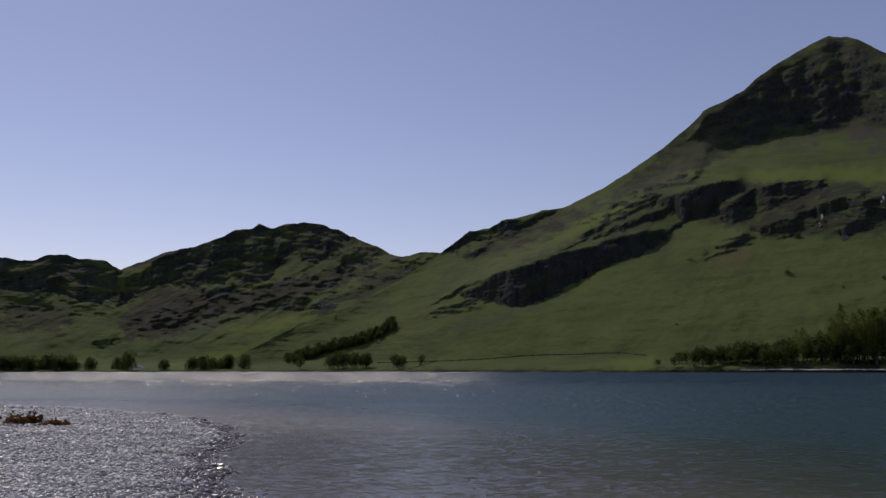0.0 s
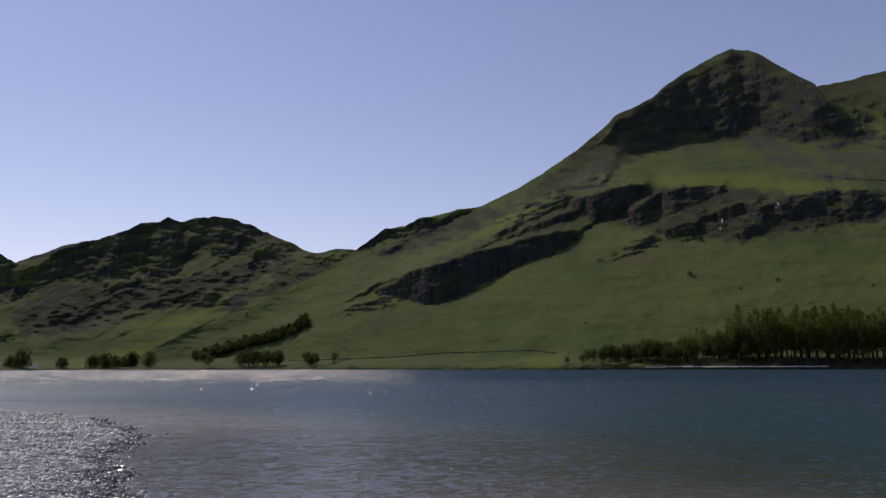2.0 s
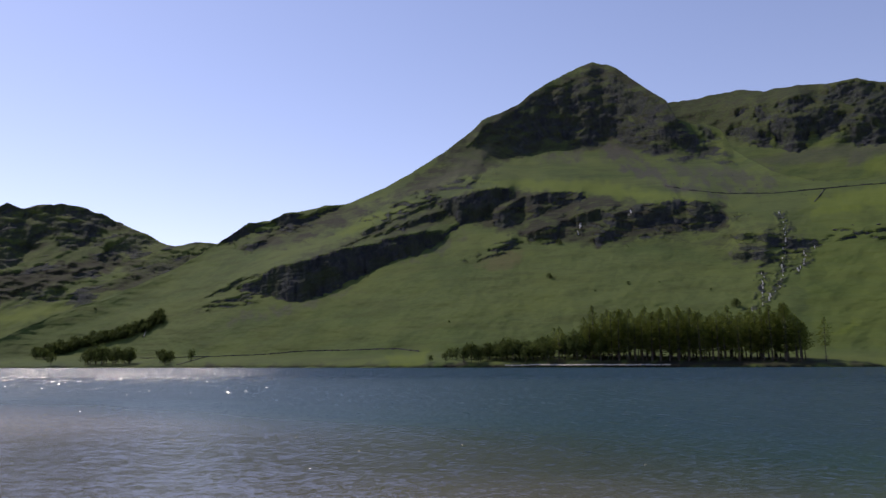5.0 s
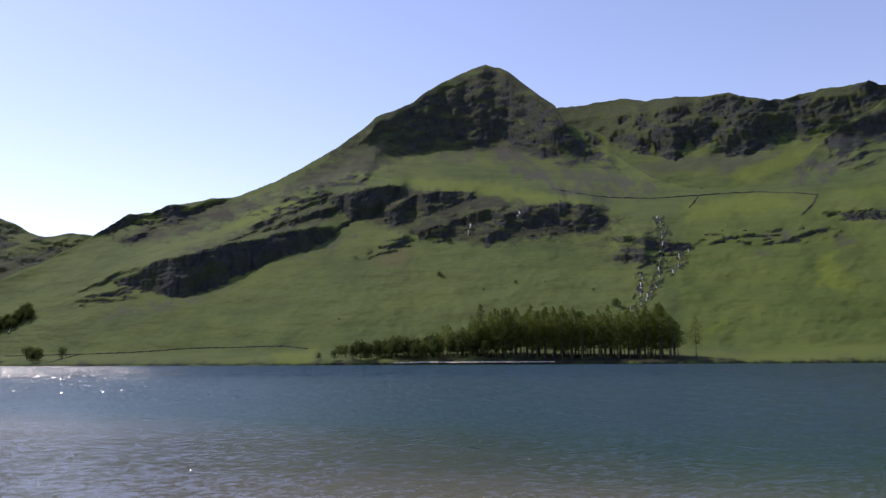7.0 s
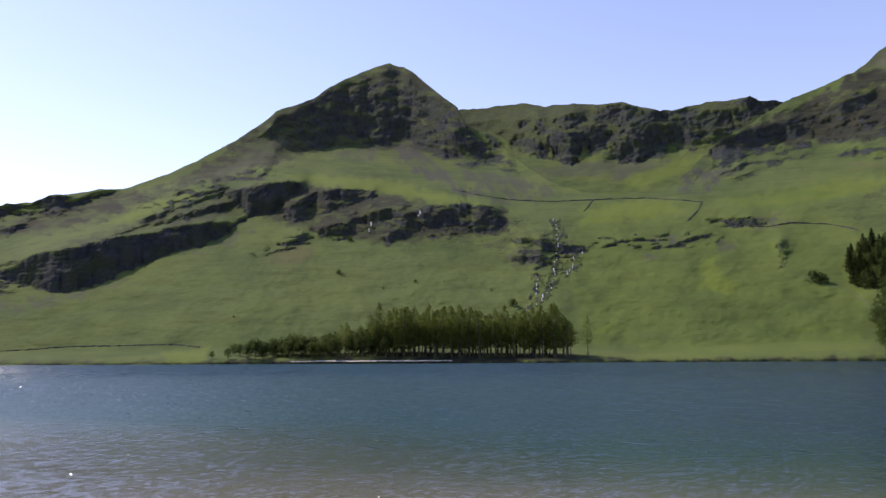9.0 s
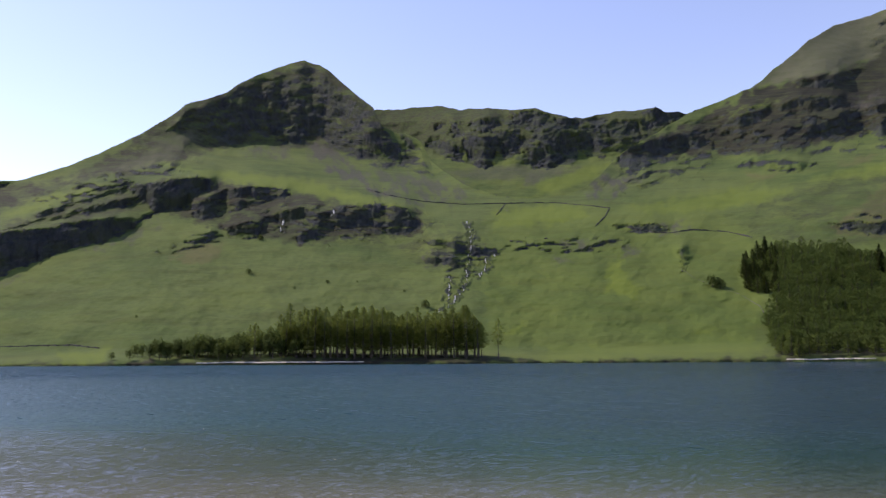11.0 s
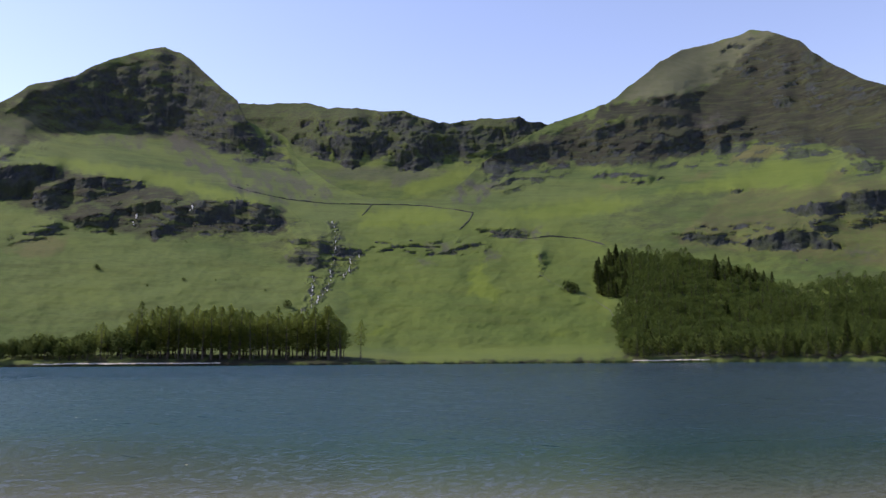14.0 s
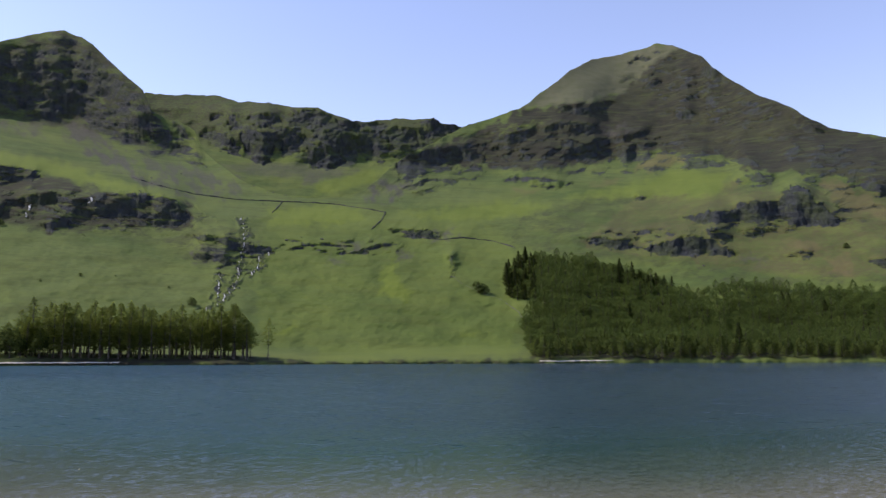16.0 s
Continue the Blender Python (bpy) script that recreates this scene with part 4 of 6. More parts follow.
MAIN_COVER.add("bright_grass", 0.8, (12.1, 0.7), (15.33, 0.89), (15.14, -0.01), (12.52, -0.12))
MAIN_COVER.add("bright_grass", 0.8, (58.94, 16.71), (61.56, 17.67), (65.01, 17.93), (62.85, 17.34), (60.24, 16.68))
MAIN_COVER.add("bright_grass", 0.7, (73.1, 13.56), (76.56, 12.88), (76.1, 11.53), (72.21, 11.6), (64.85, 11.97), (69.02, 12.61))
COMB_CRAGS = Outlines()
COMB_CRAGS.add(59, 0.95, (37.38, 16.01), (38.48, 16.5), (39.29, 16.25), (40.21, 15.43), (40.48, 14.76), (39.34, 14.89), (38.32, 15.37))
COMB_CRAGS.add(59, 0.95, (40.3, 16.44), (41.31, 16.71), (42.36, 16.37), (42.89, 15.19), (42.71, 14.36), (41.6, 14.22), (40.69, 14.77))
COMB_CRAGS.add(59, 0.95, (42.96, 17.02), (44.23, 16.76), (44.96, 16.11), (44.77, 15.2), (43.44, 15.13), (42.91, 16))
COMB_CRAGS.add(59, 0.95, (45.23, 15.5), (46.36, 16), (47.65, 15.68), (48.18, 14.58), (47.04, 14.05), (45.47, 14.2))
COMB_CRAGS.add(59, 0.95, (45.71, 16.67), (47.2, 17.06), (48.49, 16.73), (49.24, 15.44), (48.82, 14.6), (47.95, 15.48), (46.36, 16.08))
COMB_CRAGS.add(59, 0.95, (44.1, 18.29), (45.88, 18.43), (47.05, 17.83), (46.43, 17.11), (45.28, 17.06), (44.34, 17.42))
COMB_CRAGS.add(59, 0.95, (49.35, 17.09), (50.43, 16.79), (50.97, 14.77), (49.81, 14.74), (49.15, 15.76))
COMB_CRAGS.add(59, 0.95, (50.57, 16.71), (51.95, 17.39), (53.57, 17.2), (53.79, 16.25), (51.96, 16.03))
COMB_CRAGS.add(59, 0.95, (53.83, 17.78), (55.23, 18.03), (56.46, 17.57), (55.97, 16.67), (54.05, 16.46))
COMB_CRAGS.add(59, 0.95, (39.15, 17.75), (40.05, 17.66), (40.57, 16.86), (39.48, 16.5))
COMB_CRAGS.add(59, 0.95, (37.96, 17.45), (38.83, 17.64), (38.81, 17.2), (38.09, 17.14))
COMB_CRAGS.add(59, 0.95, (47.18, 17.79), (48.91, 17.73), (49.43, 17.09), (48.06, 16.88))
COMB_CRAGS.add(59, 0.95, (56.24, 17.61), (57.38, 17.6), (57.19, 16.9), (56.23, 16.87))
COMB_CRAGS.add(59, 0.95, (40.87, 17.68), (42.52, 17.99), (43.37, 17.44), (42.13, 16.96), (41.1, 17.02))
COMB_COVER = Outlines()
COMB_COVER.add("scree", 1.0, (35.03, 14.63), (37.02, 13.6), (40.24, 12.6), (41.47, 12.05), (37.88, 11.65), (35.54, 12.1), (33.58, 13.32))
COMB_COVER.add("scree", 0.7, (45.14, 14.14), (46.83, 14.04), (46.01, 12.85), (44.74, 13.01))
COMB_COVER.add("scree", 0.7, (37.76, 14.65), (39.79, 13.79), (41.03, 13.05), (40.24, 12.6), (38.19, 13.68))
COMB_COVER.add("bright_grass", 0.7, (46, 13.06), (49.39, 13.98), (51.54, 14.23), (49.4, 12.94), (46.02, 12.23))
HEAD_CRAGS = Outlines()
HEAD_CRAGS.add(44, 1, (-30.66, 7.31), (-28.77, 7.27), (-26.51, 7.76), (-25.48, 7.45), (-23.39, 7.39), (-22.93, 6.76), (-23.07, 5.14), (-24.24, 4.41), (-25.62, 4.58), (-26.65, 4.99), (-28.6, 5.08), (-30.48, 5.17))
HEAD_CRAGS.add(44, 1, (-17.21, 9.14), (-14.51, 10.12), (-13.73, 10.48), (-12.51, 10.33), (-10.48, 10.83), (-8.61, 10.47), (-6.62, 9.69), (-7.87, 9.2), (-7.85, 8.24), (-9.16, 7.71), (-10.4, 7.89), (-10.83, 8.7), (-11.83, 8.26), (-12.78, 6.59), (-13.96, 6.15), (-15.14, 6.32), (-16.36, 7.37), (-17.16, 8.14))
HEAD_CRAGS.add(42, 1, (-20.52, 7.58), (-18.33, 8.48), (-17.13, 9.02), (-16.55, 7.36), (-15.33, 6.19), (-15.2, 5.79), (-17.02, 5.06), (-18.18, 5.62), (-20.07, 6.03), (-21.84, 5.18), (-23.01, 4.18), (-22.76, 5.72))
HEAD_CRAGS.add(36, 0.9, (-7.83, 7.53), (-6.27, 8.82), (-6.03, 9.49), (-4.36, 8.51), (-5.83, 7.65), (-7.69, 6.7))
HEAD_CRAGS.add(38, 0.9, (-13.18, 4.54), (-11.53, 5.26), (-9.82, 4.96), (-9.31, 4.31), (-11.49, 4.16), (-12.3, 4.35))
HEAD_CRAGS.add(29, 0.7, (-6.23, 6.6), (-3.72, 7.46), (-0.32, 8.12), (-2.02, 7.05), (-4.54, 6.19))
HEAD_CRAGS.add(29, 0.7, (-19.71, 2.9), (-18.46, 3.63), (-17.71, 3.73), (-18.42, 3), (-19.44, 2.67))
HEAD_CRAGS.add(32, 0.7, (-12.89, 9.54), (-11.68, 9.79), (-12.05, 8.75), (-12.65, 8.52))
HEAD_CRAGS.add(32, 0.8, (-24.4, 1.61), (-22.89, 2.16), (-22.52, 1.94), (-24.05, 1.39))
HEAD_COVER = Outlines()
HEAD_COVER.add("heath_shade", 0.95, (-23.15, 3.6), (-20.07, 6.03), (-17.03, 5.34), (-12.77, 6.26), (-7.91, 7.61), (-5.4, 7.23), (-9.51, 5.51), (-13.48, 4.01), (-16.96, 3.74), (-19.85, 2.12), (-22.36, 2.09))
HEAD_COVER.add("heath_shade", 0.8, (-30.43, 4.45), (-26.59, 4.25), (-25.21, 3.55), (-26.46, 2.4), (-30.25, 2.32))
HEAD_COVER.add("heath_shade", 0.7, (-4.55, 6.4), (-0.32, 8.03), (-2.01, 6.42), (-4.53, 5.57))
HEAD_COVER.add("bright_grass", 1.0, (-19.75, 0.19), (-16.08, 1.37), (-10.23, 2.41), (-5.35, 4.31), (-7.8, 2.63), (-11.79, 1.18), (-14.12, 0.38))
HEAD_COVER.add("bright_grass", 0.8, (-16.14, 2.56), (-12.28, 3.82), (-8.66, 4.28), (-12.64, 2.6))
HEAD_COVER.add("scree", 0.6, (-20.58, 2.11), (-16.98, 4.34), (-14.29, 4.6), (-16.9, 2.55))


# courses of the beck, as bearing and elevation
STREAM = [(40.52, 10.37), (40.82, 9.77), (40.93, 8.95), (40.79, 8.13), (40.64, 6.9), (40.46, 6.08), (40.18, 5.25), (39.65, 4.63), (39.16, 4.1), (38.21, 3.68)]
BRANCH = [(42.74, 7.9), (42.02, 7.55), (41.96, 6.93), (41.65, 6.43), (40.9, 6.2)]
SIDE = [(39.28, 6.25), (39.22, 5.64), (39.16, 5.03), (39.0, 4.4)]

# ground broken by many small outcrops
MAIN_BROKEN = [(66, 15.2, 12, 1.8, -0.05), (57, 14.2, 6, 1.2, 0.3), (75, 18.5, 6, 2.2, -0.4), (83, 13.0, 4, 2.0, -0.5), (80, 9.6, 6, 1.0, 0.0), (70, 8.9, 5, 0.6, 0.0), (31, 10.2, 7.5, 1.5, 0.0), (40.3, 7.6, 1.8, 1.8, 0.0), (3.5, 9.6, 4, 0.8, 0.3), (48, 8.4, 5.5, 0.6, 0.0), (72, 21.3, 3, 0.8, 0.0), (15, 12.3, 6, 0.9, 0.35), (24, 18, 4, 2.5, 0.4), (2, 4.8, 5, 0.5, 0.3), (21, 8.6, 3, 0.6, 0.3)]


def build_main():
    az = np.arange(-17.0, 99.0, 0.1)
    shore = at(SHORE, az) + 4 * fbm(az * 0.5, az * 0, 4, 3)
    sky_line = wobble(CRAG_FELL_SKY + PIKE_FELL_SKY, az, 21, 0.07)
    foot, top = blur(at(CRAG_FOOT, az), 10, 0), blur(at(CRAG_TOP, az), 10, 0)
    upper = blur(at(UPPER_FOOT, az), 8, 0)
    apron = np.minimum(0.6 + 0.2 * fbm(az * 0.2, az * 0, 3, 5), foot * 0.5)
    dome = smoothstep(19, 23, az) * (1 - smoothstep(36, 40, az))
    fell = Fell(az, shore, 0 * az, [apron, foot, top, upper, sky_line], [5.0, 25.0, 27.0, 22.0, 36 + 13 * dome], [14, 64, 60, 56, 90],
                [(15, 2), (60, 14), (200, 70), (600, 300), (1100, 700)], 9, ((0.05, 2.05, 14.0), (2.9, 4.1, 10.0), (3.85, 4.97, 9.0)))
    fell.regrid(300)
    el = fell.elevation()
    a2 = np.broadcast_to(az[None, :], el.shape)
    broken = spots(a2, el, MAIN_BROKEN, 58)
    lay = 0.3 * (1 - smoothstep(18, 26, a2)) + 0.08 * smoothstep(50, 56, a2) * (1 - smoothstep(66, 74, a2)) - 0.12 * smoothstep(74, 80, a2)
    high = smoothstep(19, 21, a2) * (1 - smoothstep(36, 39, a2)) * smoothstep(13.5, 14.5, el)
    swing = 44 - 14 * high
    rock = carve(fell, MAIN_CRAGS, broken, 56, lay=np.cumsum(0.1 * lay, 1), swing=swing, soft=0.06 + 0.3 * high)
    # both peaks turn their right flanks away
    fell.stretch(1 + 0.075 * smoothstep(28.6, 36.5, a2) * smoothstep(13.0, 15.2, el) + 0.10 * smoothstep(71.5, 85, a2) * smoothstep(11.0, 14.5, el))
    # the beck has worn a bed among rocks
    worn = np.zeros(el.shape)
    for course in (STREAM, BRANCH, SIDE):
        line = np.array(course, float)
        course_az = np.interp(-el, -line[:, 1], line[:, 0], left=-99, right=-99)
        away = np.abs(a2 - course_az + 0.3 * fbm(a2 * 1.5, el * 2.5, 3, 553))
        worn = np.maximum(worn, 1 - smoothstep(0.06, 0.26, away))
        rock = np.maximum(rock, 0.7 * (1 - smoothstep(0.1, 0.7, away)) * smoothstep(-0.25, 0.2, fbm(a2 * 2.2, el * 3.0, 3, 554)))
    fell.stretch(1 + 0.003 * worn)
    heath_shade = np.maximum(patches(MAIN_COVER, "heath_shade", a2, el, 541, 0.5, -0.5, 0.4), 0.35 * broken)
    heath_shade = heath_shade * (0.72 + 0.28 * smoothstep(-0.35, 0.15, fbm(a2 * 0.5, el * 1.7 - 0.15 * a2, 4, 542)))
    bright_grass = patches(MAIN_COVER, "bright_grass", a2, el, 543, 0.5, -0.35, 0.35)
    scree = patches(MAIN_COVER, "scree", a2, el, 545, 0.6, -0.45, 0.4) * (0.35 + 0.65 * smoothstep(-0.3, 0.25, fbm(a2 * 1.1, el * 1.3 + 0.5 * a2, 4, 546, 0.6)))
    cover = np.stack([rock, scree, heath_shade * (1 - 0.6 * bright_grass), bright_grass], -1)
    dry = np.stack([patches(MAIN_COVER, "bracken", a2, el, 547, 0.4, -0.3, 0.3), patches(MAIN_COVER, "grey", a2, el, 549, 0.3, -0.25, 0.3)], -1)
    fell.mesh("fell_main", cover, "steep green fellside with dark crags, scree and two peaks above the lake", dry)
    return fell


def build_head():
    az = np.arange(-58.0, 14.0, 0.12)
    shore = at(SHORE, az)
    sky_line, foot = wobble(HEAD_SKY, az, 22, 0.09), blur(at(HEAD_FOOT, az), 8, 0)
    low = 0.45 + 0.1 * fbm(az * 0.2, az * 0, 3, 6)
    mid = low + (foot - low) * 0.55
    fell = Fell(az, shore, 0 * az, [low, mid, foot, sky_line], [1.0, 21.0, 25.0, 34.0], [10, 40, 40, 60], [(30, 4), (120, 30), (400, 200), (900, 700)], 9, ((0.1, 3.0, 14.0),))
    fell.regrid(180)
    el = fell.elevation()
    a2 = np.broadcast_to(az[None, :], el.shape)
    broken = spots(a2, el, [(-12, 5.6, 8, 1.2, 0.15), (-27, 4.6, 5, 1.6, 0.0), (-4, 7.0, 4, 1.0, 0.3), (-18, 3.6, 6, 0.9, 0.2), (-9, 9.2, 4, 1.2, 0.0)], 82)
    rock = 0.65 * carve(fell, HEAD_CRAGS, 0.6 * broken, 256, 1.6, 1.6, swing=26)
    slant = el - 0.33 * a2
    gully = ridged(a2 * 0.35 - 0.5 * el, el * 0.25, 3, 185) * smoothstep(1.2, 2.2, el) * (1 - rock)
    fell.stretch(1 - 0.010 * gully * (1 - smoothstep(0.95, 1.0, np.linspace(0, 1, len(el)))[:, None]))
    heath_shade = np.maximum(patches(HEAD_COVER, "heath_shade", a2, el, 91, 0.6, -0.5, 0.4), 0.8 * smoothstep(0.0, 0.4, fbm(a2 * 0.16, slant * 0.9, 4, 101)) * smoothstep(2.5, 5.0, el))
    heath_shade = 0.75 * np.maximum(heath_shade, 0.5 * smoothstep(5.5, 7.0, el))
    rock = np.maximum(rock, smoothstep(0.3, 0.5, fbm(a2 * 0.35, slant * 1.5, 4, 102)) * smoothstep(3.0, 4.5, el) * 0.8)
    cover = np.stack([rock, patches(HEAD_COVER, "scree", a2, el, 93, 0.5, -0.4, 0.4), heath_shade, patches(HEAD_COVER, "bright_grass", a2, el, 95, 0.5, -0.4, 0.4)], -1)
    fell.mesh("fell_valley_head", cover, "distant craggy fell in shade closing the valley head")
    return fell


def build_comb():
    az = np.arange(29.0, 63.0, 0.1)
    rim, foot = wobble(COMB_RIM, az, 23, 0.08), blur(at(COMB_FOOT, az), 6, 0)
    start = 0 * az + 1230.0
    z0 = EYE + start * math.tan(radians(10.3))
    fell = Fell(az, start, z0, [foot, foot + (rim - foot) * 0.62, rim], [27.0, 46.0, 36.0], [70, 90, 60], [(20, 2), (120, 12), (500, 160), (1000, 500)], 9, ((-0.3, 1.0, 16.0),))
    fell.regrid(150)
    el = fell.elevation()
    a2 = np.broadcast_to(az[None, :], el.shape)
    cliff = spots(a2, el, [(47, 16.2, 10, 1.9, -0.02)], 86)
    rock = carve(fell, COMB_CRAGS, 0.8 * cliff, 356, 1.4, 1.0, 1.8, swing=22)
    rock = np.maximum(rock, 0.75 * cliff * smoothstep(-0.25, 0.2, fbm(a2 * 0.9, el * 1.1, 4, 97)))
    scree = np.maximum(patches(COMB_COVER, "scree", a2, el, 90, 0.4, -0.3, 0.3), 0.6 * spots(a2, el, [(44, 13.9, 6, 0.6, 0.0)], 99))
    cover = np.stack([rock, scree, 0.55 * smoothstep(14.0, 16.0, el), patches(COMB_COVER, "bright_grass", a2, el, 100, 0.4, -0.3, 0.3)], -1)
    fell.mesh("fell_comb_headwall", cover, "dark buttressed cliff headwall of a grassy mountain comb")
    return fell


MAIN, HEAD, COMB = build_main(), build_head(), build_comb()

# ---- shore, lake bed and lake ----
BEACH_EDGE = [(-2.6, 10.1), (-3.4, 11.6), (-4.3, 14.6), (-4.7, 16.7), (-5.0, 19.6), (-7.2, 24.0), (-9.9, 28.1), (-14.8, 32.3), (-20.5, 34.5), (-40, 38), (-90, 46), (-260, 60), (-900, 200), (-900, -900), (900, -900), (900, -300), (300, -110), (90, -32), (30, -16), (12, -6), (6, -1.5), (2.5, 3.2), (-0.6, 7.0)]


def shore_distance(x, y):
    """Metres from the near water's edge; positive on the land."""
    pts = np.array(BEACH_EDGE, float)
    best, inside = np.full(x.shape, 1e9), np.zeros(x.shape, bool)
    for (x0, y0), (x1, y1) in zip(pts, np.roll(pts, -1, 0)):
        t = np.clip(((x - x0) * (x1 - x0) + (y - y0) * (y1 - y0)) / ((x1 - x0) ** 2 + (y1 - y0) ** 2), 0, 1)
        best = np.minimum(best, np.hypot(x - x0 - t * (x1 - x0), y - y0 - t * (y1 - y0)))
        if y0 != y1:
            cross = ((y0 > y) != (y1 > y)) & (x < (x1 - x0) * (y - y0) / (y1 - y0) + x0)
            inside ^= cross
    return np.where(inside, best, -best)


def beach_height(x, y):
    d = shore_distance(x, y) + 0.35 * fbm(x / 1.6, y / 1.6, 4, 111) + 0.15 * perlin(x * 1.7, y * 1.7, 116)
    land = 0.36 * (1 - np.exp(-np.clip(d, 0, None) / 3.2)) + 0.0025 * np.clip(d, 0, 400) + 0.05 * fbm(x / 3, y / 3, 4, 112) * np.clip(d, 0, 1)
    bed = -6.0 * (1 - np.exp(np.clip(d, None, 0) / 60.0))
    return np.where(d > 0, land, bed)


def build_ground():
    az = np.concatenate([np.arange(-40, 100, 0.5), np.arange(100, 320.1, 4.0)])
    r = np.concatenate([[0.0], np.geomspace(1.5, 60, 120), np.geomspace(64, 4900, 60)])
    a2, r2 = np.meshgrid(np.radians(az), r)
    x, y = r2 * np.sin(a2), r2 * np.cos(a2)
    z = beach_height(x, y)
    edge = at(SHORE, np.where(az > 180, az - 360, az))[None, :]
    view = ((az < 100) | (az > 300))[None, :]
    z = np.where((r2 > edge) & view, np.maximum(z, np.clip((r2 - edge) * 0.01, -4, 1.0)), z)
    ob = grid_object("ground", np.stack([x, y, z], -1), None, "", SHINGLE, "grey pebble beach and lake bed reaching to the far shore")
    ob.data.materials.append(GROUND)
    far = np.repeat((0.5 * (r[:-1] + r[1:]) > 70)[:, None], len(az) - 1, 1).ravel()
    ob.data.polygons.foreach_set("material_index", far.astype(np.int32))
    return tagged(ob, category="ground")


def build_lake():
    az = np.concatenate([np.arange(-62, 101, 1.0)])
    r = np.concatenate([np.geomspace(1.5, 80, 110), np.geomspace(84, 1500, 50)])
    a2, r2 = np.meshgrid(np.radians(az), r)
    x, y = r2 * np.sin(a2), r2 * np.cos(a2)
    off = -shore_distance(x, y)
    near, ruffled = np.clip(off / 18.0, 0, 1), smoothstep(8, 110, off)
    lee = smoothstep(22, 72, np.degrees(a2))  # sheltered by the fellside wood; also darkens the body for its reflection
    still = 1 - smoothstep(2.0, 11.0, np.hypot(0.75 * (x + 2.6), y - 13.5))  # calm behind the tip of the spit; also paints in the hills' dark reflection
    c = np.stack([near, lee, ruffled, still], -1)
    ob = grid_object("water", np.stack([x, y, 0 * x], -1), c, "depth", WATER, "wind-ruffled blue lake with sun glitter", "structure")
    return tagged(ob, category="lake")


ground = build_ground()
build_lake()


# ---- things ----
def part(name, verts, faces, material, parent=None, label="", smooth=False):
    """One mesh object from points and faces, under its thing."""
    me = bpy.data.meshes.new(name)
    me.from_pydata([tuple(v) for v in verts], [], [tuple(f) for f in faces])
    me.materials.append(material)
    if smooth:
        me.polygons.foreach_set("use_smooth", [True] * len(me.polygons))
    me.update()
    ob = new(name, me)
    if parent is not None:
        ob.parent = parent
    if label:
        ob["label"] = label
    return ob


def tube(points, radii, sides=6):
    """Points and faces of a tapered tube through the points."""
    verts, faces = [], []
    for p, r in zip(points, radii):
        for k in range(sides):
            a = 2 * math.pi * k / sides
            verts.append((p[0] + r * math.cos(a), p[1] + r * math.sin(a), p[2]))
    for i in range(len(points) - 1):
        for k in range(sides):
            a, b = i * sides + k, i * sides + (k + 1) % sides
            faces.append((a, b, b + sides, a + sides))
    faces.append(tuple(range((len(points) - 1) * sides, len(points) * sides)))
    return verts, faces


def spray(verts, faces, rng, centre, out, length, width):
    """Two crossed ragged blades of leaves from a twig that points along out."""
    out = Vector(out).normalized()
    side = out.cross(Vector((0, 0, 1)))
    side = side.normalized() if side.length > 0.05 else Vector((1, 0, 0))
    up = side.cross(out)
    for s in (side * 0.9 + up * 0.35, up * 0.8 - side * 0.3):
        c, n = Vector(centre), len(verts)
        j = [Vector(rng.uniform(-0.22, 0.22, 3)) * width for _ in range(4)]
        verts += [c - out * length * 0.5 + j[0], c + s * width * 0.55 + j[1], c + out * length * 0.55 + j[2], c - s * width * 0.55 + j[3]]
        faces.append((n, n + 1, n + 2, n + 3))


def trunk_mesh(rng, height, base, bend, top=0.05):
    pts, rad = [], []
    for i in range(8):
        t = i / 7
        pts.append((bend[0] * t * t * height, bend[1] * t * t * height, t * height - (0.5 if i == 0 else 0)))
        rad.append(base * (1.35 if i == 0 else 1) * (1 - t) + top * t)
    return pts, rad


def soften(crown, centre, squash):
    """Shade a crown's sprays as one soft volume round its heart, with some scatter of their own."""
    me = crown.data
    r2 = np.random.RandomState(len(me.vertices))
    normals = []
    for v in me.vertices:
        d = v.co - Vector(centre)
        d.z *= squash
        normals.append((d.normalized() * 0.9 + Vector((0, 0, 0.5)) + Vector(r2.uniform(-0.4, 0.4, 3))).normalized())
    me.polygons.foreach_set("use_smooth", [True] * len(me.polygons))
    me.normals_split_custom_set_from_vertices(normals)
    return crown


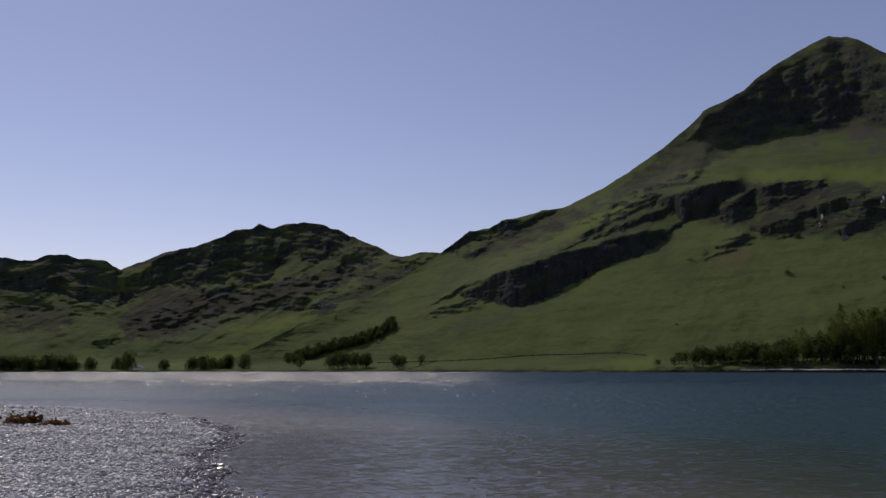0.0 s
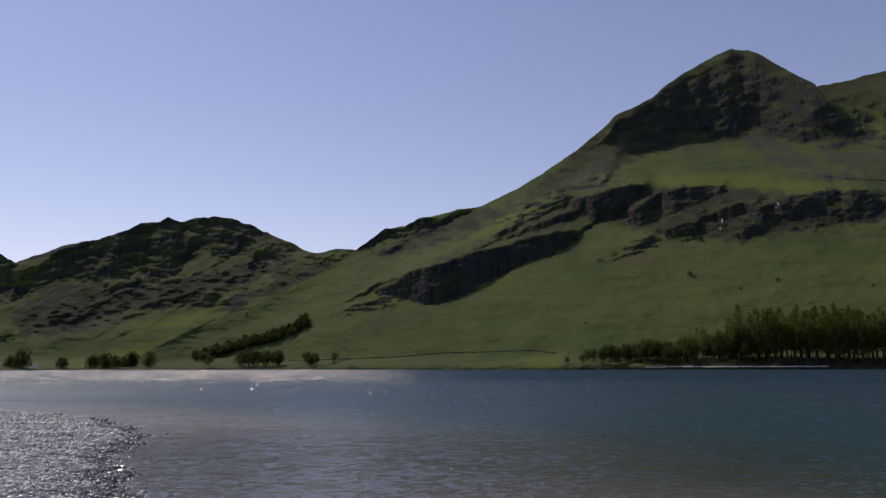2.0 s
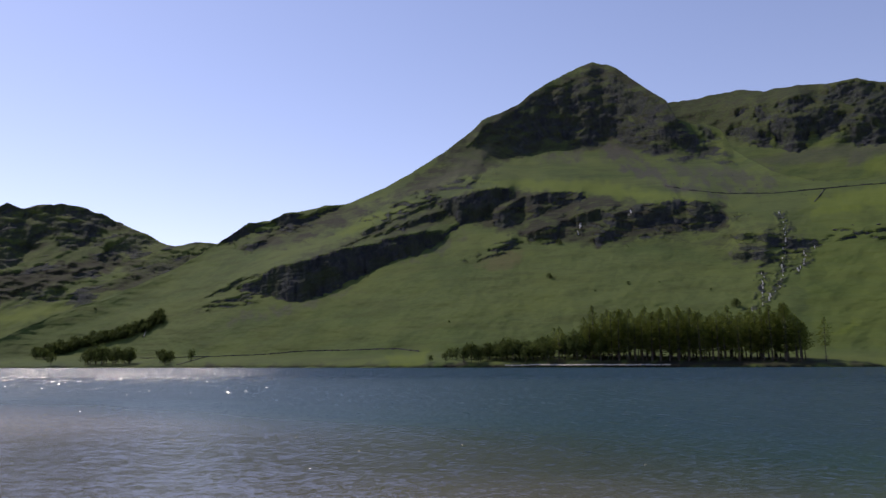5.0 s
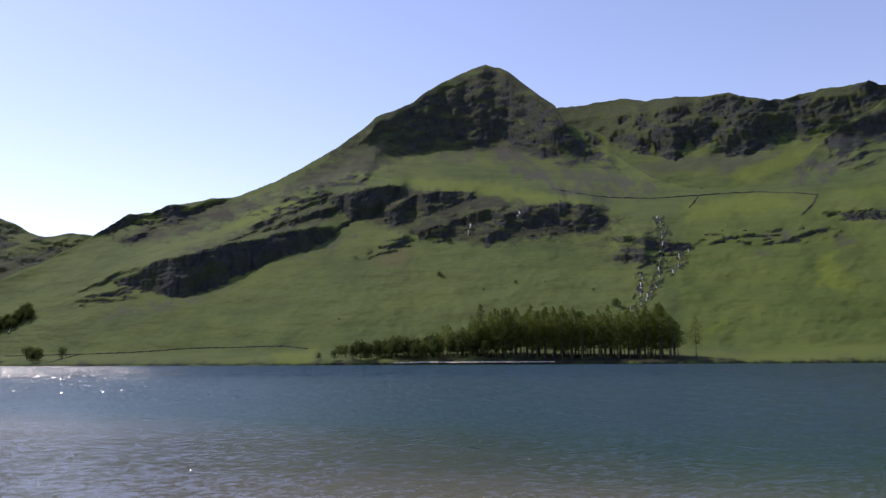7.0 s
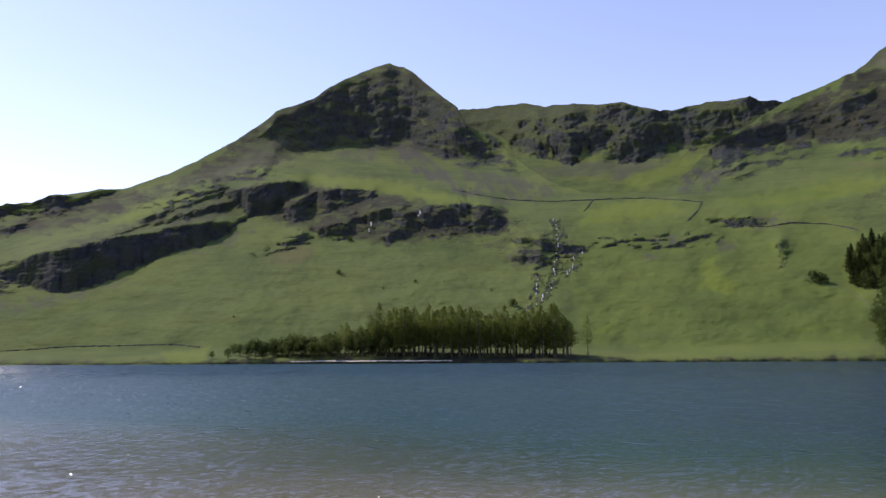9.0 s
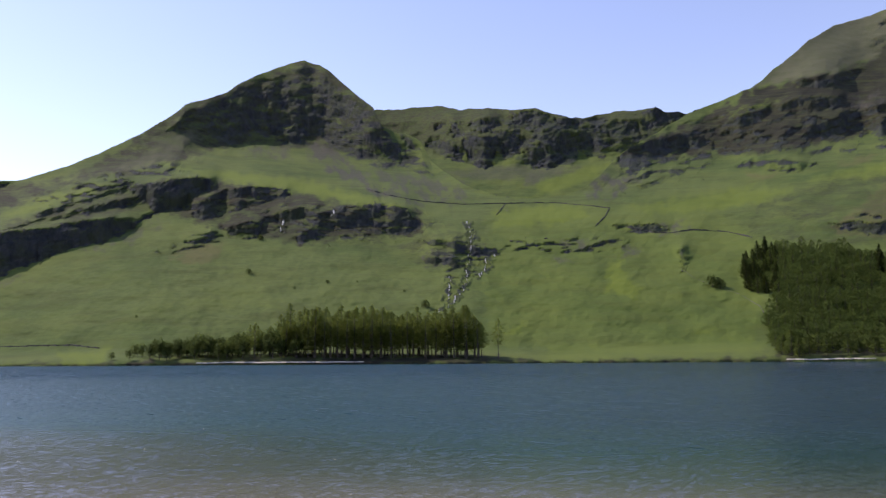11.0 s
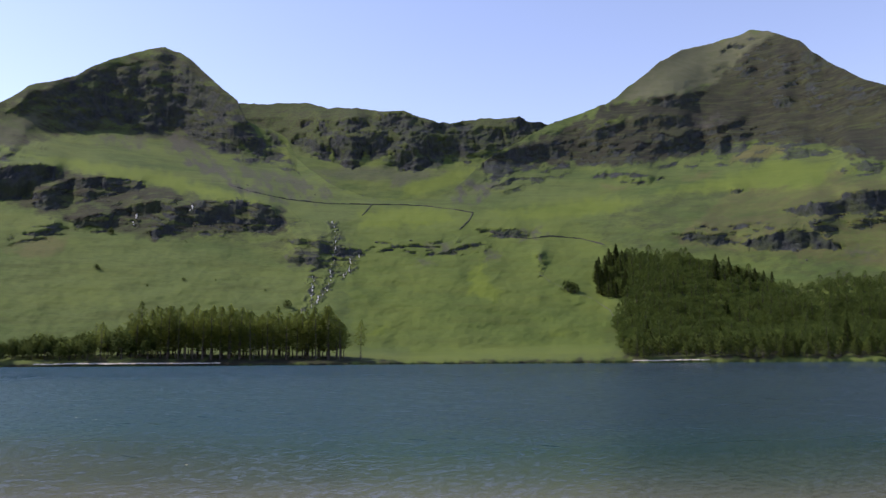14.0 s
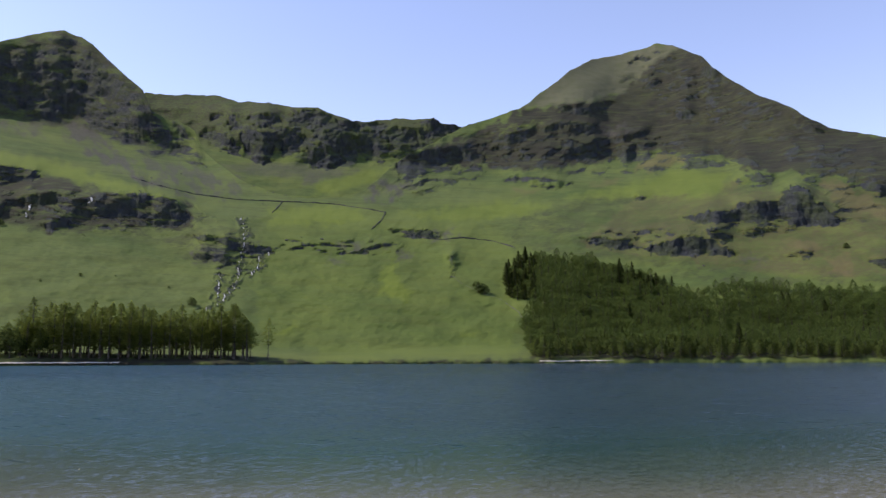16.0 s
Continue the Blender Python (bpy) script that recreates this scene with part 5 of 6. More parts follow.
def conifer(name, seed, height, bare, spread, clumps, material, label, category, droop=0.35, taper=2.1, leaf=1.0):
    """A conifer: a tapered trunk with whorls of limbs and a ragged conical crown."""
    rng = np.random.RandomState(seed)
    tree = new(name)
    tagged(tree, label, category)
    bend = rng.uniform(-0.02, 0.02, 2)
    pts, rad = trunk_mesh(rng, height, height * 0.0115, bend)
    v, f = tube(pts, rad)
    limbs = int(height * 1.4)
    for k in range(limbs):
        t = bare * 0.55 + (0.95 - bare * 0.55) * k / limbs
        a = k * 2.4 + rng.uniform(-0.4, 0.4)
        reach = spread * min(1, (1 - t) ** 0.75 * 1.2) * rng.uniform(0.4, 0.9) * (0.5 if t < bare else 1)
        base = Vector((bend[0] * t * t * height, bend[1] * t * t * height, t * height))
        tip = base + Vector((math.cos(a) * reach, math.sin(a) * reach, -0.12 * reach))
        n = len(v)
        w = 0.05 + 0.05 * (1 - t)
        v += [base + Vector((0, 0, w)), base - Vector((0, 0, w)), base + Vector((-math.sin(a) * w, math.cos(a) * w, 0)), tip]
        f += [(n, n + 2, n + 3), (n + 1, n + 3, n + 2), (n, n + 3, n + 1)]
    part("trunk", v, f, BARK, tree)
    v, f = [], []
    for k in range(clumps):
        t = bare + (1 - bare) * rng.uniform(0, 1) ** 0.9
        whorl = height * 0.035
        z = round(t * height / whorl) * whorl + rng.uniform(-0.3, 0.3) * whorl
        t = min(max(z / height, bare + 0.005), 0.995)
        full = spread * (max(0.0, 1 - ((t - bare) / (1 - bare)) ** taper)) ** 0.8 * 1.1 * (0.75 + 0.25 * math.sin(z * 1.7 + seed)) + 0.12
        full = min(full, spread) * (0.75 if t < bare + 0.08 else 1)
        a, q = rng.uniform(0, 2 * math.pi), math.sqrt(rng.uniform(0.25 if t < 0.8 else 0.0, 1))
        lob = 1 + 0.28 * math.sin(3 * a + seed * 1.3 + z * 0.5)
        d = full * q * lob
        c = (math.cos(a) * d + bend[0] * t * t * height, math.sin(a) * d + bend[1] * t * t * height, z - droop * d * 0.5)
        size = rng.uniform(0.5, 0.9) * (0.6 + 0.4 * (1 - t))
        spray(v, f, rng, c, (math.cos(a), math.sin(a), -droop + rng.uniform(-0.25, 0.25)), 2.1 * size * leaf, 0.85 * size * math.sqrt(leaf))
    for k in range(5 if taper < 1.5 else 0):
        spray(v, f, rng, (bend[0] * height, bend[1] * height, height * (0.955 + 0.012 * k)), (0.1, 0, 1), 0.7 * height / 20, 0.3 * height / 20)
    soften(part("crown", v, f, material, tree), (0, 0, height * (0.3 + 0.5 * bare)), 0.35)
    return tree


def broadleaf(name, seed, height, spread, lobes, leaves, material, label, category, bare=0.22):
    """A broadleaved tree: forked trunk and limbs, with a lumpy crown of many leaf sprays."""
    rng = np.random.RandomState(seed)
    tree = new(name)
    tagged(tree, label, category)
    pts, rad = trunk_mesh(rng, height * 0.7, height * 0.022, rng.uniform(-0.06, 0.06, 2), 0.04)
    v, f = tube(pts, rad)
    centres = []
    for k in range(lobes):
        a = k * 2.4 + rng.uniform(-0.5, 0.5)
        t = bare + 0.16 + (0.72 - bare) * (k + 0.5) / lobes
        d = spread * (0.62 if k < lobes - 1 else 0.1) * (1 - 0.6 * max(0, t - 0.5) / 0.5) * rng.uniform(0.7, 1.1)
        c = Vector((math.cos(a) * d, math.sin(a) * d, height * t))
        centres.append((c, height * rng.uniform(0.17, 0.25)))
        n = len(v)
        base, w = Vector((0, 0, height * max(bare * 0.8, t - 0.3))), height * 0.011
        v += [base + Vector((w, 0, 0)), base + Vector((-w, w, 0)), base + Vector((0, -w, 0)), c]
        f += [(n, n + 1, n + 3), (n + 1, n + 2, n + 3), (n + 2, n, n + 3)]
    part("trunk", v, f, BARK, tree)
    v, f = [], []
    for k in range(leaves):
        c, r = centres[k % lobes]
        u = Vector(rng.normal(size=3)).normalized() * r * rng.uniform(0.45, 1.08)
        u.x, u.y = u.x * 1.15 * spread / (0.4 * height), u.y * 1.15 * spread / (0.4 * height)
        p = c + u
        p.z = max(p.z, height * bare * 0.6)
        size = height * rng.uniform(0.04, 0.066)
        spray(v, f, rng, p, u + Vector((0, 0, -0.2 * r)), size * 1.3, size)
    soften(part("crown", v, f, material, tree), (0, 0, height * 0.45), 0.8)
    return tree


def stone_mesh(seed, sides=7, flat=0.6):
    """A worn, uneven stone about one metre across, as points and faces."""
    rng = np.random.RandomState(seed)
    v, f = [(0, 0, -0.5 * flat)], []
    rings = ((-0.25, 0.85), (0.12, 1.0), (0.42, 0.62))
    for z, r in rings:
        for k in range(sides):
            a = 2 * math.pi * (k + rng.uniform(-0.25, 0.25)) / sides
            q = 0.5 * r * rng.uniform(0.75, 1.2)
            v.append((q * math.cos(a), q * math.sin(a) * 0.8, flat * (z + rng.uniform(-0.08, 0.08))))
    v.append((0, 0, 0.56 * flat))
    for k in range(sides):
        k2 = (k + 1) % sides
        f.append((0, 1 + k2, 1 + k))
        for ring in range(len(rings) - 1):
            a, b = 1 + ring * sides, 1 + (ring + 1) * sides
            f.append((a + k, a + k2, b + k2, b + k))
        last = 1 + (len(rings) - 1) * sides
        f.append((last + k, last + k2, len(v) - 1))
    return v, f


def where(p, turn=0.0, size=1.0, tall=None):
    tall = size if tall is None else tall
    return Matrix.LocRotScale(p, Euler((0, 0, turn)), Vector((size, size, tall)))


def aim(az):
    return Vector((math.sin(radians(az)), math.cos(radians(az)), 0))



class Kinds:
    """Trees of one sort, each copied from a few grown forms; the first copies are the forms themselves."""

    def __init__(self, forms, group):
        self.forms, self.used, self.group = forms, set(), group

    def plant(self, k, m, label="", group=""):
        ob = self.forms[k % len(self.forms)]
        if k % len(self.forms) not in self.used:
            self.used.add(k % len(self.forms))
            ob.matrix_basis = m
        else:
            ob = copy_thing(ob, m)
        return tagged(ob, label, group=group or self.group)


LARCH_LABEL = "tall green larch with a bare lower trunk on the lake shore"
larches = Kinds([conifer("larch_tree", 200 + k, 23.5, (0.14, 0.26, 0.36, 0.20, 0.30)[k], 4.1 + 0.4 * (k % 3), 540, LARCH, LARCH_LABEL, "tree", 0.25, 2.6, 0.7) for k in range(5)], "larches of the shore plantation")
wood_larches = Kinds([conifer("larch_tree", 230 + k, 15.0, 0.10 + 0.04 * (k % 2), 3.7 + 0.4 * (k % 3), 800, WOOD_LARCH, "leafy green larch in the dense fellside wood", "tree", 0.2, 3.4, 0.62) for k in range(5)], "trees of the fellside wood")
spruces = Kinds([conifer("spruce_tree", 260 + k, 19.0, 0.06, 3.0, 500, SPRUCE, "dark green spruce at the edge of the fellside wood", "tree", 0.5, 1.15) for k in range(2)], "trees of the fellside wood")
oaks = Kinds([broadleaf("broadleaf_tree", 300 + k, 10.0, 3.6 + 0.4 * (k % 2), 9, 420, LEAVES, "bushy green broadleaf tree near the shore", "tree", 0.12 + 0.06 * (k % 2)) for k in range(4)], "broadleaf trees along the shore")

rng = np.random.RandomState(5)


def scatter(count, az0, az1, r_low, r_high, spacing, tries=9000):
    """Spots on the main fellside between two distances, not too close to one another."""
    spots_, k = [], 0
    for _ in range(tries):
        a = rng.uniform(az0, az1)
        lo, hi = r_low(a), r_high(a)
        if hi <= lo:
            continue
        r = rng.uniform(lo, hi)
        p = Vector((r * math.sin(radians(a)), r * math.cos(radians(a)), 0))
        if all((p - q[2]).length > spacing for q in spots_):
            spots_.append((a, r, p))
        if len(spots_) >= count:
            break
    return spots_


def shore_at(az):
    return float(at(SHORE, az))


# shore plantation of larches, with scrub trailing off along the water
for k, (a, r, _) in enumerate(scatter(130, 26.8, 41.6, lambda a: shore_at(a) + 7, lambda a: shore_at(a) + (36 if a < 39 else 30), 3.5)):
    tall = float(np.interp(a, [27, 28.5, 30, 40.5, 41.6], [0.84, 0.97, 1.05, 1.05, 0.9])) * rng.uniform(0.84, 1.05)
    larches.plant(k, where(MAIN.ground_at(a, r), rng.uniform(0, 6.28), tall * rng.uniform(1.0, 1.25), tall))
for k, (a, r, _) in enumerate(scatter(74, 16.6, 28.0, lambda a: shore_at(a) + 6, lambda a: shore_at(a) + 30, 3.2)):
    tall = float(np.interp(a, [16.6, 18.5, 21.5, 22.5, 25, 26.5, 28], [0.75, 1.05, 1.25, 1.15, 1.3, 1.5, 1.8])) * rng.uniform(0.75, 1.05)
    if a > 24.5 and k % 3 == 0:
        larches.plant(k, where(MAIN.ground_at(a, r), rng.uniform(0, 6.28), 0.62 * tall, 0.62 * tall))
    else:
        oaks.plant(k, where(MAIN.ground_at(a, r), rng.uniform(0, 6.28), 0.9 * tall, tall * 0.9))
oaks.plant(1, where(MAIN.ground_at(15.5, shore_at(15.5) + 8), 0.4, 0.5), "small grey-green bush alone at the waterline")
larches.plant(2, where(MAIN.ground_at(42.8, shore_at(42.8) + 12), 1.0, 0.66, 0.88), "sparse lone larch standing on the grassy shore")


# fellside wood: front tier on the shore, upper tier behind it
def wood_left(el):
    return float(np.interp(el, [0, 1.0, 2.4, 3.4, 4.4, 4.5, 6.6], [62.5, 61.9, 61.5, 62.2, 62.6, 60.5, 60.1]))


WOOD_TOP = [(60, 6.4), (61.8, 7.3), (66.4, 7.0), (68.8, 6.3), (70.8, 5.5), (72.7, 4.6), (74, 4.5), (76.6, 5.2), (79, 4.9), (81.9, 4.5), (86, 4.1), (97, 4.0)]
wood = []
for _ in range(16000):
    a, el = rng.uniform(60, 90), rng.uniform(0.04, 7.4)
    ride = 4.15 + 0.12 * math.sin(a * 1.9)  # a break between the lower and upper plantings
    if a < wood_left(el) or el > float(at(WOOD_TOP, a)) or (a < 73.5 and abs(el - ride) < 0.2):
        continue
    p = MAIN.place(a, el)
    if all(abs(p.x - q[2].x) > 5.6 or (p - q[2]).length > 5.6 for q in wood):
        wood.append((a, el, p))
wood.sort(key=lambda w: (w[0] > 87, w[2].to_2d().length))
rest, dark_ones = [], 0
for k, (a, el, p) in enumerate(wood):
    tall = rng.uniform(0.72, 1.06) * float(np.interp(el, [0, 1, 4, 7], [0.82, 0.95, 1.0, 0.95])) * (0.72 if a > 73 and el > 3.6 else 1)
    m = where(p, rng.uniform(0, 6.28), tall * rng.uniform(1.1, 1.4), tall)
    dark = (a < 62.4 and el > 4.3 and rng.uniform() < 0.85) or rng.uniform() < 0.01 or (68.5 < a < 73 and el > 4.6 and rng.uniform() < 0.6)
    if dark and a < 87:
        dark_ones += 1
        spruces.plant(dark_ones, m)
    elif k >= 140:
        rest.append((m, dark, k))
    elif rng.uniform() < 0.1 and el < 1.5:
        oaks.plant(k, m, "rounded light green broadleaf at the edge of the fellside wood", "trees of the fellside wood")
    else:
        wood_larches.plant(k, m)


def joined(name, items, label):
    """Trees too many to count, joined into one object."""
    made = []
    for child in ("trunk", "crown"):
        vs, fs, mats, off = [], [], [], 0
        for m, dark, k in items:
            form = (spruces.forms[k % 2] if dark else oaks.forms[k % 4] if k % 2 == 1 else wood_larches.forms[k % 5])
            me = [c for c in form.children if c.name.startswith(child)][0].data
            co = np.empty(len(me.vertices) * 3)
            me.vertices.foreach_get("co", co)
            co = np.c_[co.reshape(-1, 3), np.ones(len(me.vertices))] @ np.array(m).T
            vs.append(co[:, :3])
            fs += [tuple(i + off for i in p.vertices) for p in me.polygons]
            mats += [1 if dark and child == "crown" else 0] * len(me.polygons)
            off += len(co)
        ob = part("forest" if child == "crown" else "trunks", np.vstack(vs).tolist(), fs, WOOD_LARCH if child == "crown" else BARK)
        if child == "crown":
            ob.data.materials.append(SPRUCE)
            ob.data.polygons.foreach_set("material_index", mats)
        made.append(ob)
    made[0].parent = made[1]
    return tagged(made[1], label, "woodland", kind="stuff")


if rest:
    joined("forest", rest, "dense green larch and spruce wood rising up the fellside")

# copse running up the spur, shore trees beside it and the trees at the lake head
for k in range(190):
    t = rng.uniform(0, 1) ** 0.85
    a, el = np.interp(t, [0, 0.3, 0.6, 0.9, 1], [-11.7, -9.3, -6.9, -4.4, -3.7]), np.interp(t, [0, 0.3, 0.6, 0.9, 1], [0.5, 1.2, 1.8, 2.7, 3.3])
    p = MAIN.place(a + rng.uniform(-0.3, 0.3), el + rng.uniform(-0.3, 0.2))
    oaks.plant(k, where(p, rng.uniform(0, 6.28), rng.uniform(0.85, 1.15), rng.uniform(0.6, 0.9)), "dark green tree in a copse climbing the spur", "trees of the spur copse")
for k in range(26):
    a = rng.choice([-10.1, -8.6, -8.0, -7.4, -6.6, -5.7, -5.6, -3.9, -3.3]) + rng.uniform(-0.35, 0.35)
    size = rng.uniform(1.0, 1.6) * (0.75 if a > -4.5 else 1)
    oaks.plant(k, where(MAIN.ground_at(a, shore_at(a) + rng.uniform(6, 40)), rng.uniform(0, 6.28), size), "green broadleaf tree by the far shore")
oaks.plant(3, where(MAIN.ground_at(-1.6, shore_at(-1.6) + 20), 2.0, 0.7, 1.0))
for k in range(84):
    if k < 50:
        a, size = rng.uniform(-31.5, -25.2), rng.uniform(1.2, 2.0)
    else:
        a = rng.choice([-24.5, -22.9, -22.5, -22.2, -19.9, -18.2, -17.8, -17.2, -16.6, -16.0, -15.6, -14.5]) + rng.uniform(-0.15, 0.15)
        size = rng.uniform(1.2, 1.8) * (1.3 if -24 < a < -21.5 else 1.0)
    oaks.plant(k, where(HEAD.ground_at(a, shore_at(a) + rng.uniform(8, 45)) - Vector((0, 0, 1.6 * size)), rng.uniform(0, 6.28), size, size * rng.uniform(0.8, 1.05)), "broadleaf tree at the head of the lake", "trees at the lake head")
for a, el, size in ((27.7, 5.3, 0.2), (30.1, 5.74, 0.28), (35.8, 5.15, 0.2), (32.3, 5.83, 0.16), (16.9, 3.12, 0.2), (24.42, 6.35, 0.6), (25.16, 8.8, 0.6), (37.4, 3.95, 0.62), (58.2, 5.0, 1.0), (58.7, 4.9, 0.85), (83.6, 7.3, 0.7), (-8.0, 3.8, 0.4)):
    oaks.plant(int(a) + 1, where(MAIN.place(a, el) - Vector((0, 0, 1.6 * size)), a, size * 1.35, size), "low dark green bush alone on the open fellside", "bushes on the fellside")


# ---- walls, stream, boulders ----
def draped(fell, rows, step=2.0):
    """Points every step metres along a line of bearings and elevations, laid on the fellside."""
    rows = np.array(rows, float)
    pts = []
    for (a0, e0), (a1, e1) in zip(rows[:-1], rows[1:]):
        n = max(2, int(max(abs(a1 - a0) * 12, abs(e1 - e0) * 40) / step * 2))
        pts += [fell.place(a0 + (a1 - a0) * i / n, e0 + (e1 - e0) * i / n) for i in range(n)]
    pts.append(fell.place(*rows[-1]))
    return pts


def ribbon_wall(name, fell, rows, height, thick, material, label, category):
    pts = draped(fell, rows)
    v, f = [], []
    r2 = np.random.RandomState(len(pts))
    for i, p in enumerate(pts):
        d = pts[min(i + 1, len(pts) - 1)] - pts[max(i - 1, 0)]
        side = Vector((-d.y, d.x, 0)).normalized() * thick / 2
        h = height * r2.uniform(0.75, 1.12) * (0.5 + 0.5 * float(smoothstep(-0.25, 0.05, fbm(np.array([i * 0.11]), np.array([len(pts) * 0.37]), 3, 7)[0])))
        v += [p + side - Vector((0, 0, 1.5)), p + side * 0.7 + Vector((0, 0, h)), p - side * 0.7 + Vector((0, 0, h)), p - side - Vector((0, 0, 1.5))]
    for i in range(len(pts) - 1):
        a = i * 4
        f += [(a + k, a + k + 1, a + k + 5, a + k + 4) for k in range(3)]
    f += [(0, 1, 2, 3), tuple(len(v) - 1 - k for k in range(4))]
    return tagged(part(name, v, f, material), label, category)


WALL_LABEL = "grey drystone field wall crossing the grassy fellside"
for rows in ([(40.5, 11.63), (43.0, 11.62), (45.5, 11.62), (47.4, 11.55), (49.6, 11.3), (51.27, 10.99)], [(51.2, 10.95), (50.9, 10.4), (50.2, 9.75)],
             [(33.0, 12.7), (34.6, 12.3), (37.2, 11.85), (40.5, 11.6)],
             [(52.5, 9.55), (54.2, 9.1), (55.4, 9.0), (57.0, 9.12), (58.2, 9.0), (59.4, 8.85), (61.0, 8.35)], [(-4.9, 0.5), (-0.6, 0.62), (2.9, 0.75), (6.2, 1.02), (10.5, 1.12), (12.9, 1.2), (14.7, 0.98)], [(-2.6, 0.02), (-1.6, 0.31), (-0.4, 0.66)], [(43.5, 11.6), (43.1, 11.1), (42.8, 10.8)]):
    tagged(ribbon_wall("drystone_wall", MAIN, rows, 1.35 if rows[0][1] > 2 else 0.6, 0.75, WALL_STONE, WALL_LABEL, "wall"), group="field walls on the fell")


def strip(name, pts, widths, lift, material, label, category, seed, kind=""):
    """A low, uneven band laid along the ground through the points."""
    v, f = [], []
    r2 = np.random.RandomState(seed)
    for i, (p, w) in enumerate(zip(pts, widths)):
        d = pts[min(i + 1, len(pts) - 1)] - pts[max(i - 1, 0)]
        side = Vector((-d.y, d.x, 0))
        side = (side.normalized() if side.length > 1e-4 else Vector((1, 0, 0))) * w / 2
        l, r = r2.uniform(0.6, 1.3, 2)
        v += [p + side * l - Vector((0, 0, 0.5)), p + side * 0.6 * l + Vector((0, 0, lift)), p - side * 0.6 * r + Vector((0, 0, lift)), p - side * r - Vector((0, 0, 0.5))]
    for i in range(len(pts) - 1):
        f += [(4 * i + k, 4 * i + k + 1, 4 * i + k + 5, 4 * i + k + 4) for k in range(3)]
    f += [(0, 1, 2, 3), tuple(len(v) - 1 - k for k in range(4))]
    return tagged(part(name, v, f, material), label, category, kind=kind)


def shore_strip(az0, az1, width, label):
    pts = [MAIN.ground_at(a, float(np.interp(a, MAIN.az, MAIN.r[0])) + 0.9) for a in np.arange(az0, az1, 0.15)]
    n = len(pts)
    strip("shore_shingle", pts, [width * (0.35 + 0.65 * math.sin(math.pi * (i + 0.5) / n)) for i in range(n)], 0.06, PALE_SHINGLE, label, "shingle", 3, "structure")


shore_strip(21.0, 33.0, 3.2, "strip of pale shingle along the plantation's shore")
shore_strip(62.7, 68.0, 2.8, "strip of pale shingle below the fellside wood")
strip("track", draped(MAIN, [(56.1, 6.5), (56.9, 5.77), (58.5, 5.0), (59.9, 4.5), (61.2, 3.61), (61.5, 3.0)], 3), [0.45] * 200, 0.12, BOULDER, "narrow stony track crossing the grassy slope", "track", 4, "structure")
strip("track", draped(MAIN, [(-4.8, 1.97), (-4.7, 2.45), (-5.0, 2.85)], 3), [1.1] * 200, 0.3, PALE_SHINGLE, "pale footpath climbing the spur", "track", 5, "structure")

# the beck: white cascades between boulders
boulder_forms = []
for k in range(5):
    v, f = stone_mesh(400 + k)
    boulder_forms.append(tagged(part("boulder", v, f, BOULDER), "grey weathered boulder lying on the fellside", "boulder"))
boulders = Kinds(boulder_forms, "boulders on the fellside")


def cascade(parent, fell, a, e, length, width, seed):
    """One short white fall, thick and ragged, down the slope."""
    r2 = np.random.RandomState(seed)
    pts = [fell.place(a + r2.uniform(-0.04, 0.04), e - length * i / 3) for i in range(4)]
    toward = -aim(a)
    side = Vector((toward.y, -toward.x, 0))
    v, f = [], []
    for p in pts:
        w = width * r2.uniform(0.45, 1.0)
        v += [p + side * w * 0.5, p + side * w * 0.2 + toward * 0.5 + Vector((0, 0, 0.5)), p - side * w * 0.2 + toward * 0.5 + Vector((0, 0, 0.6)), p - side * w * 0.5]
    for i in range(3):
        f += [(4 * i + k, 4 * i + k + 1, 4 * i + k + 5, 4 * i + k + 4) for k in range(3)]
    return part("cascade", v, f, FOAM, parent)


def stream(fell, lines, label, density, wide):
    beck = new("stream")
    tagged(beck, label, "stream")
    n = 0
    for rows in lines:
        rows = np.array(rows)
        el = rows[0, 1]
        while el > rows[-1, 1] + 0.1:
            a = float(np.interp(-el, -rows[:, 1], rows[:, 0]))
            cascade(beck, fell, a + rng.uniform(-0.12, 0.12), el, rng.uniform(0.05, 0.3), wide * rng.uniform(0.35, 1.5), 500 + n)
            el -= rng.uniform(0.12, 0.62) / density
            n += 1
    return beck


stream(MAIN, [STREAM, BRANCH, SIDE], "steep rocky beck tumbling white down the fellside", 1.5, 0.7)
stream(MAIN, [[(26.9, 10.3), (26.6, 9.4)], [(30.5, 11.1), (30.3, 10.6)]], "thin white waterfall among the crags", 1.0, 1.6)
stream(HEAD, [[(-28.7, 3.7), (-28.7, 2.9), (-28.8, 2.3)]], "distant thin white waterfall at the valley head", 1.0, 1.6)
for k in range(96):
    rows = np.array((STREAM, STREAM, BRANCH, SIDE)[k % 4])
    el = rng.uniform(rows[-1, 1], rows[0, 1])
    a = float(np.interp(-el, -rows[:, 1], rows[:, 0])) + rng.normal() * 0.28
    s = rng.uniform(0.4, 1.3)
    boulders.plant(k, where(MAIN.place(a, el) + Vector((0, 0, 0.1 * s)), rng.uniform(0, 6.28), s, s * rng.uniform(0.7, 1.1)), "grey boulder in the bed of the beck", "boulders in the beck")
for k, (a, e, s) in enumerate(((58.0, 12.64, 2.6), (70.5, 11.75, 3.2), (46.5, 8.94, 2.8), (45.0, 9.05, 2.6), (34.6, 10.79, 3.0), (56.2, 6.2, 3.2), (74.5, 6.6, 2.5), (43.9, 8.8, 3.0))):
    boulders.plant(k, where(MAIN.place(a, e) + Vector((0, 0, 0.15 * s)), k * 1.3, s, s))
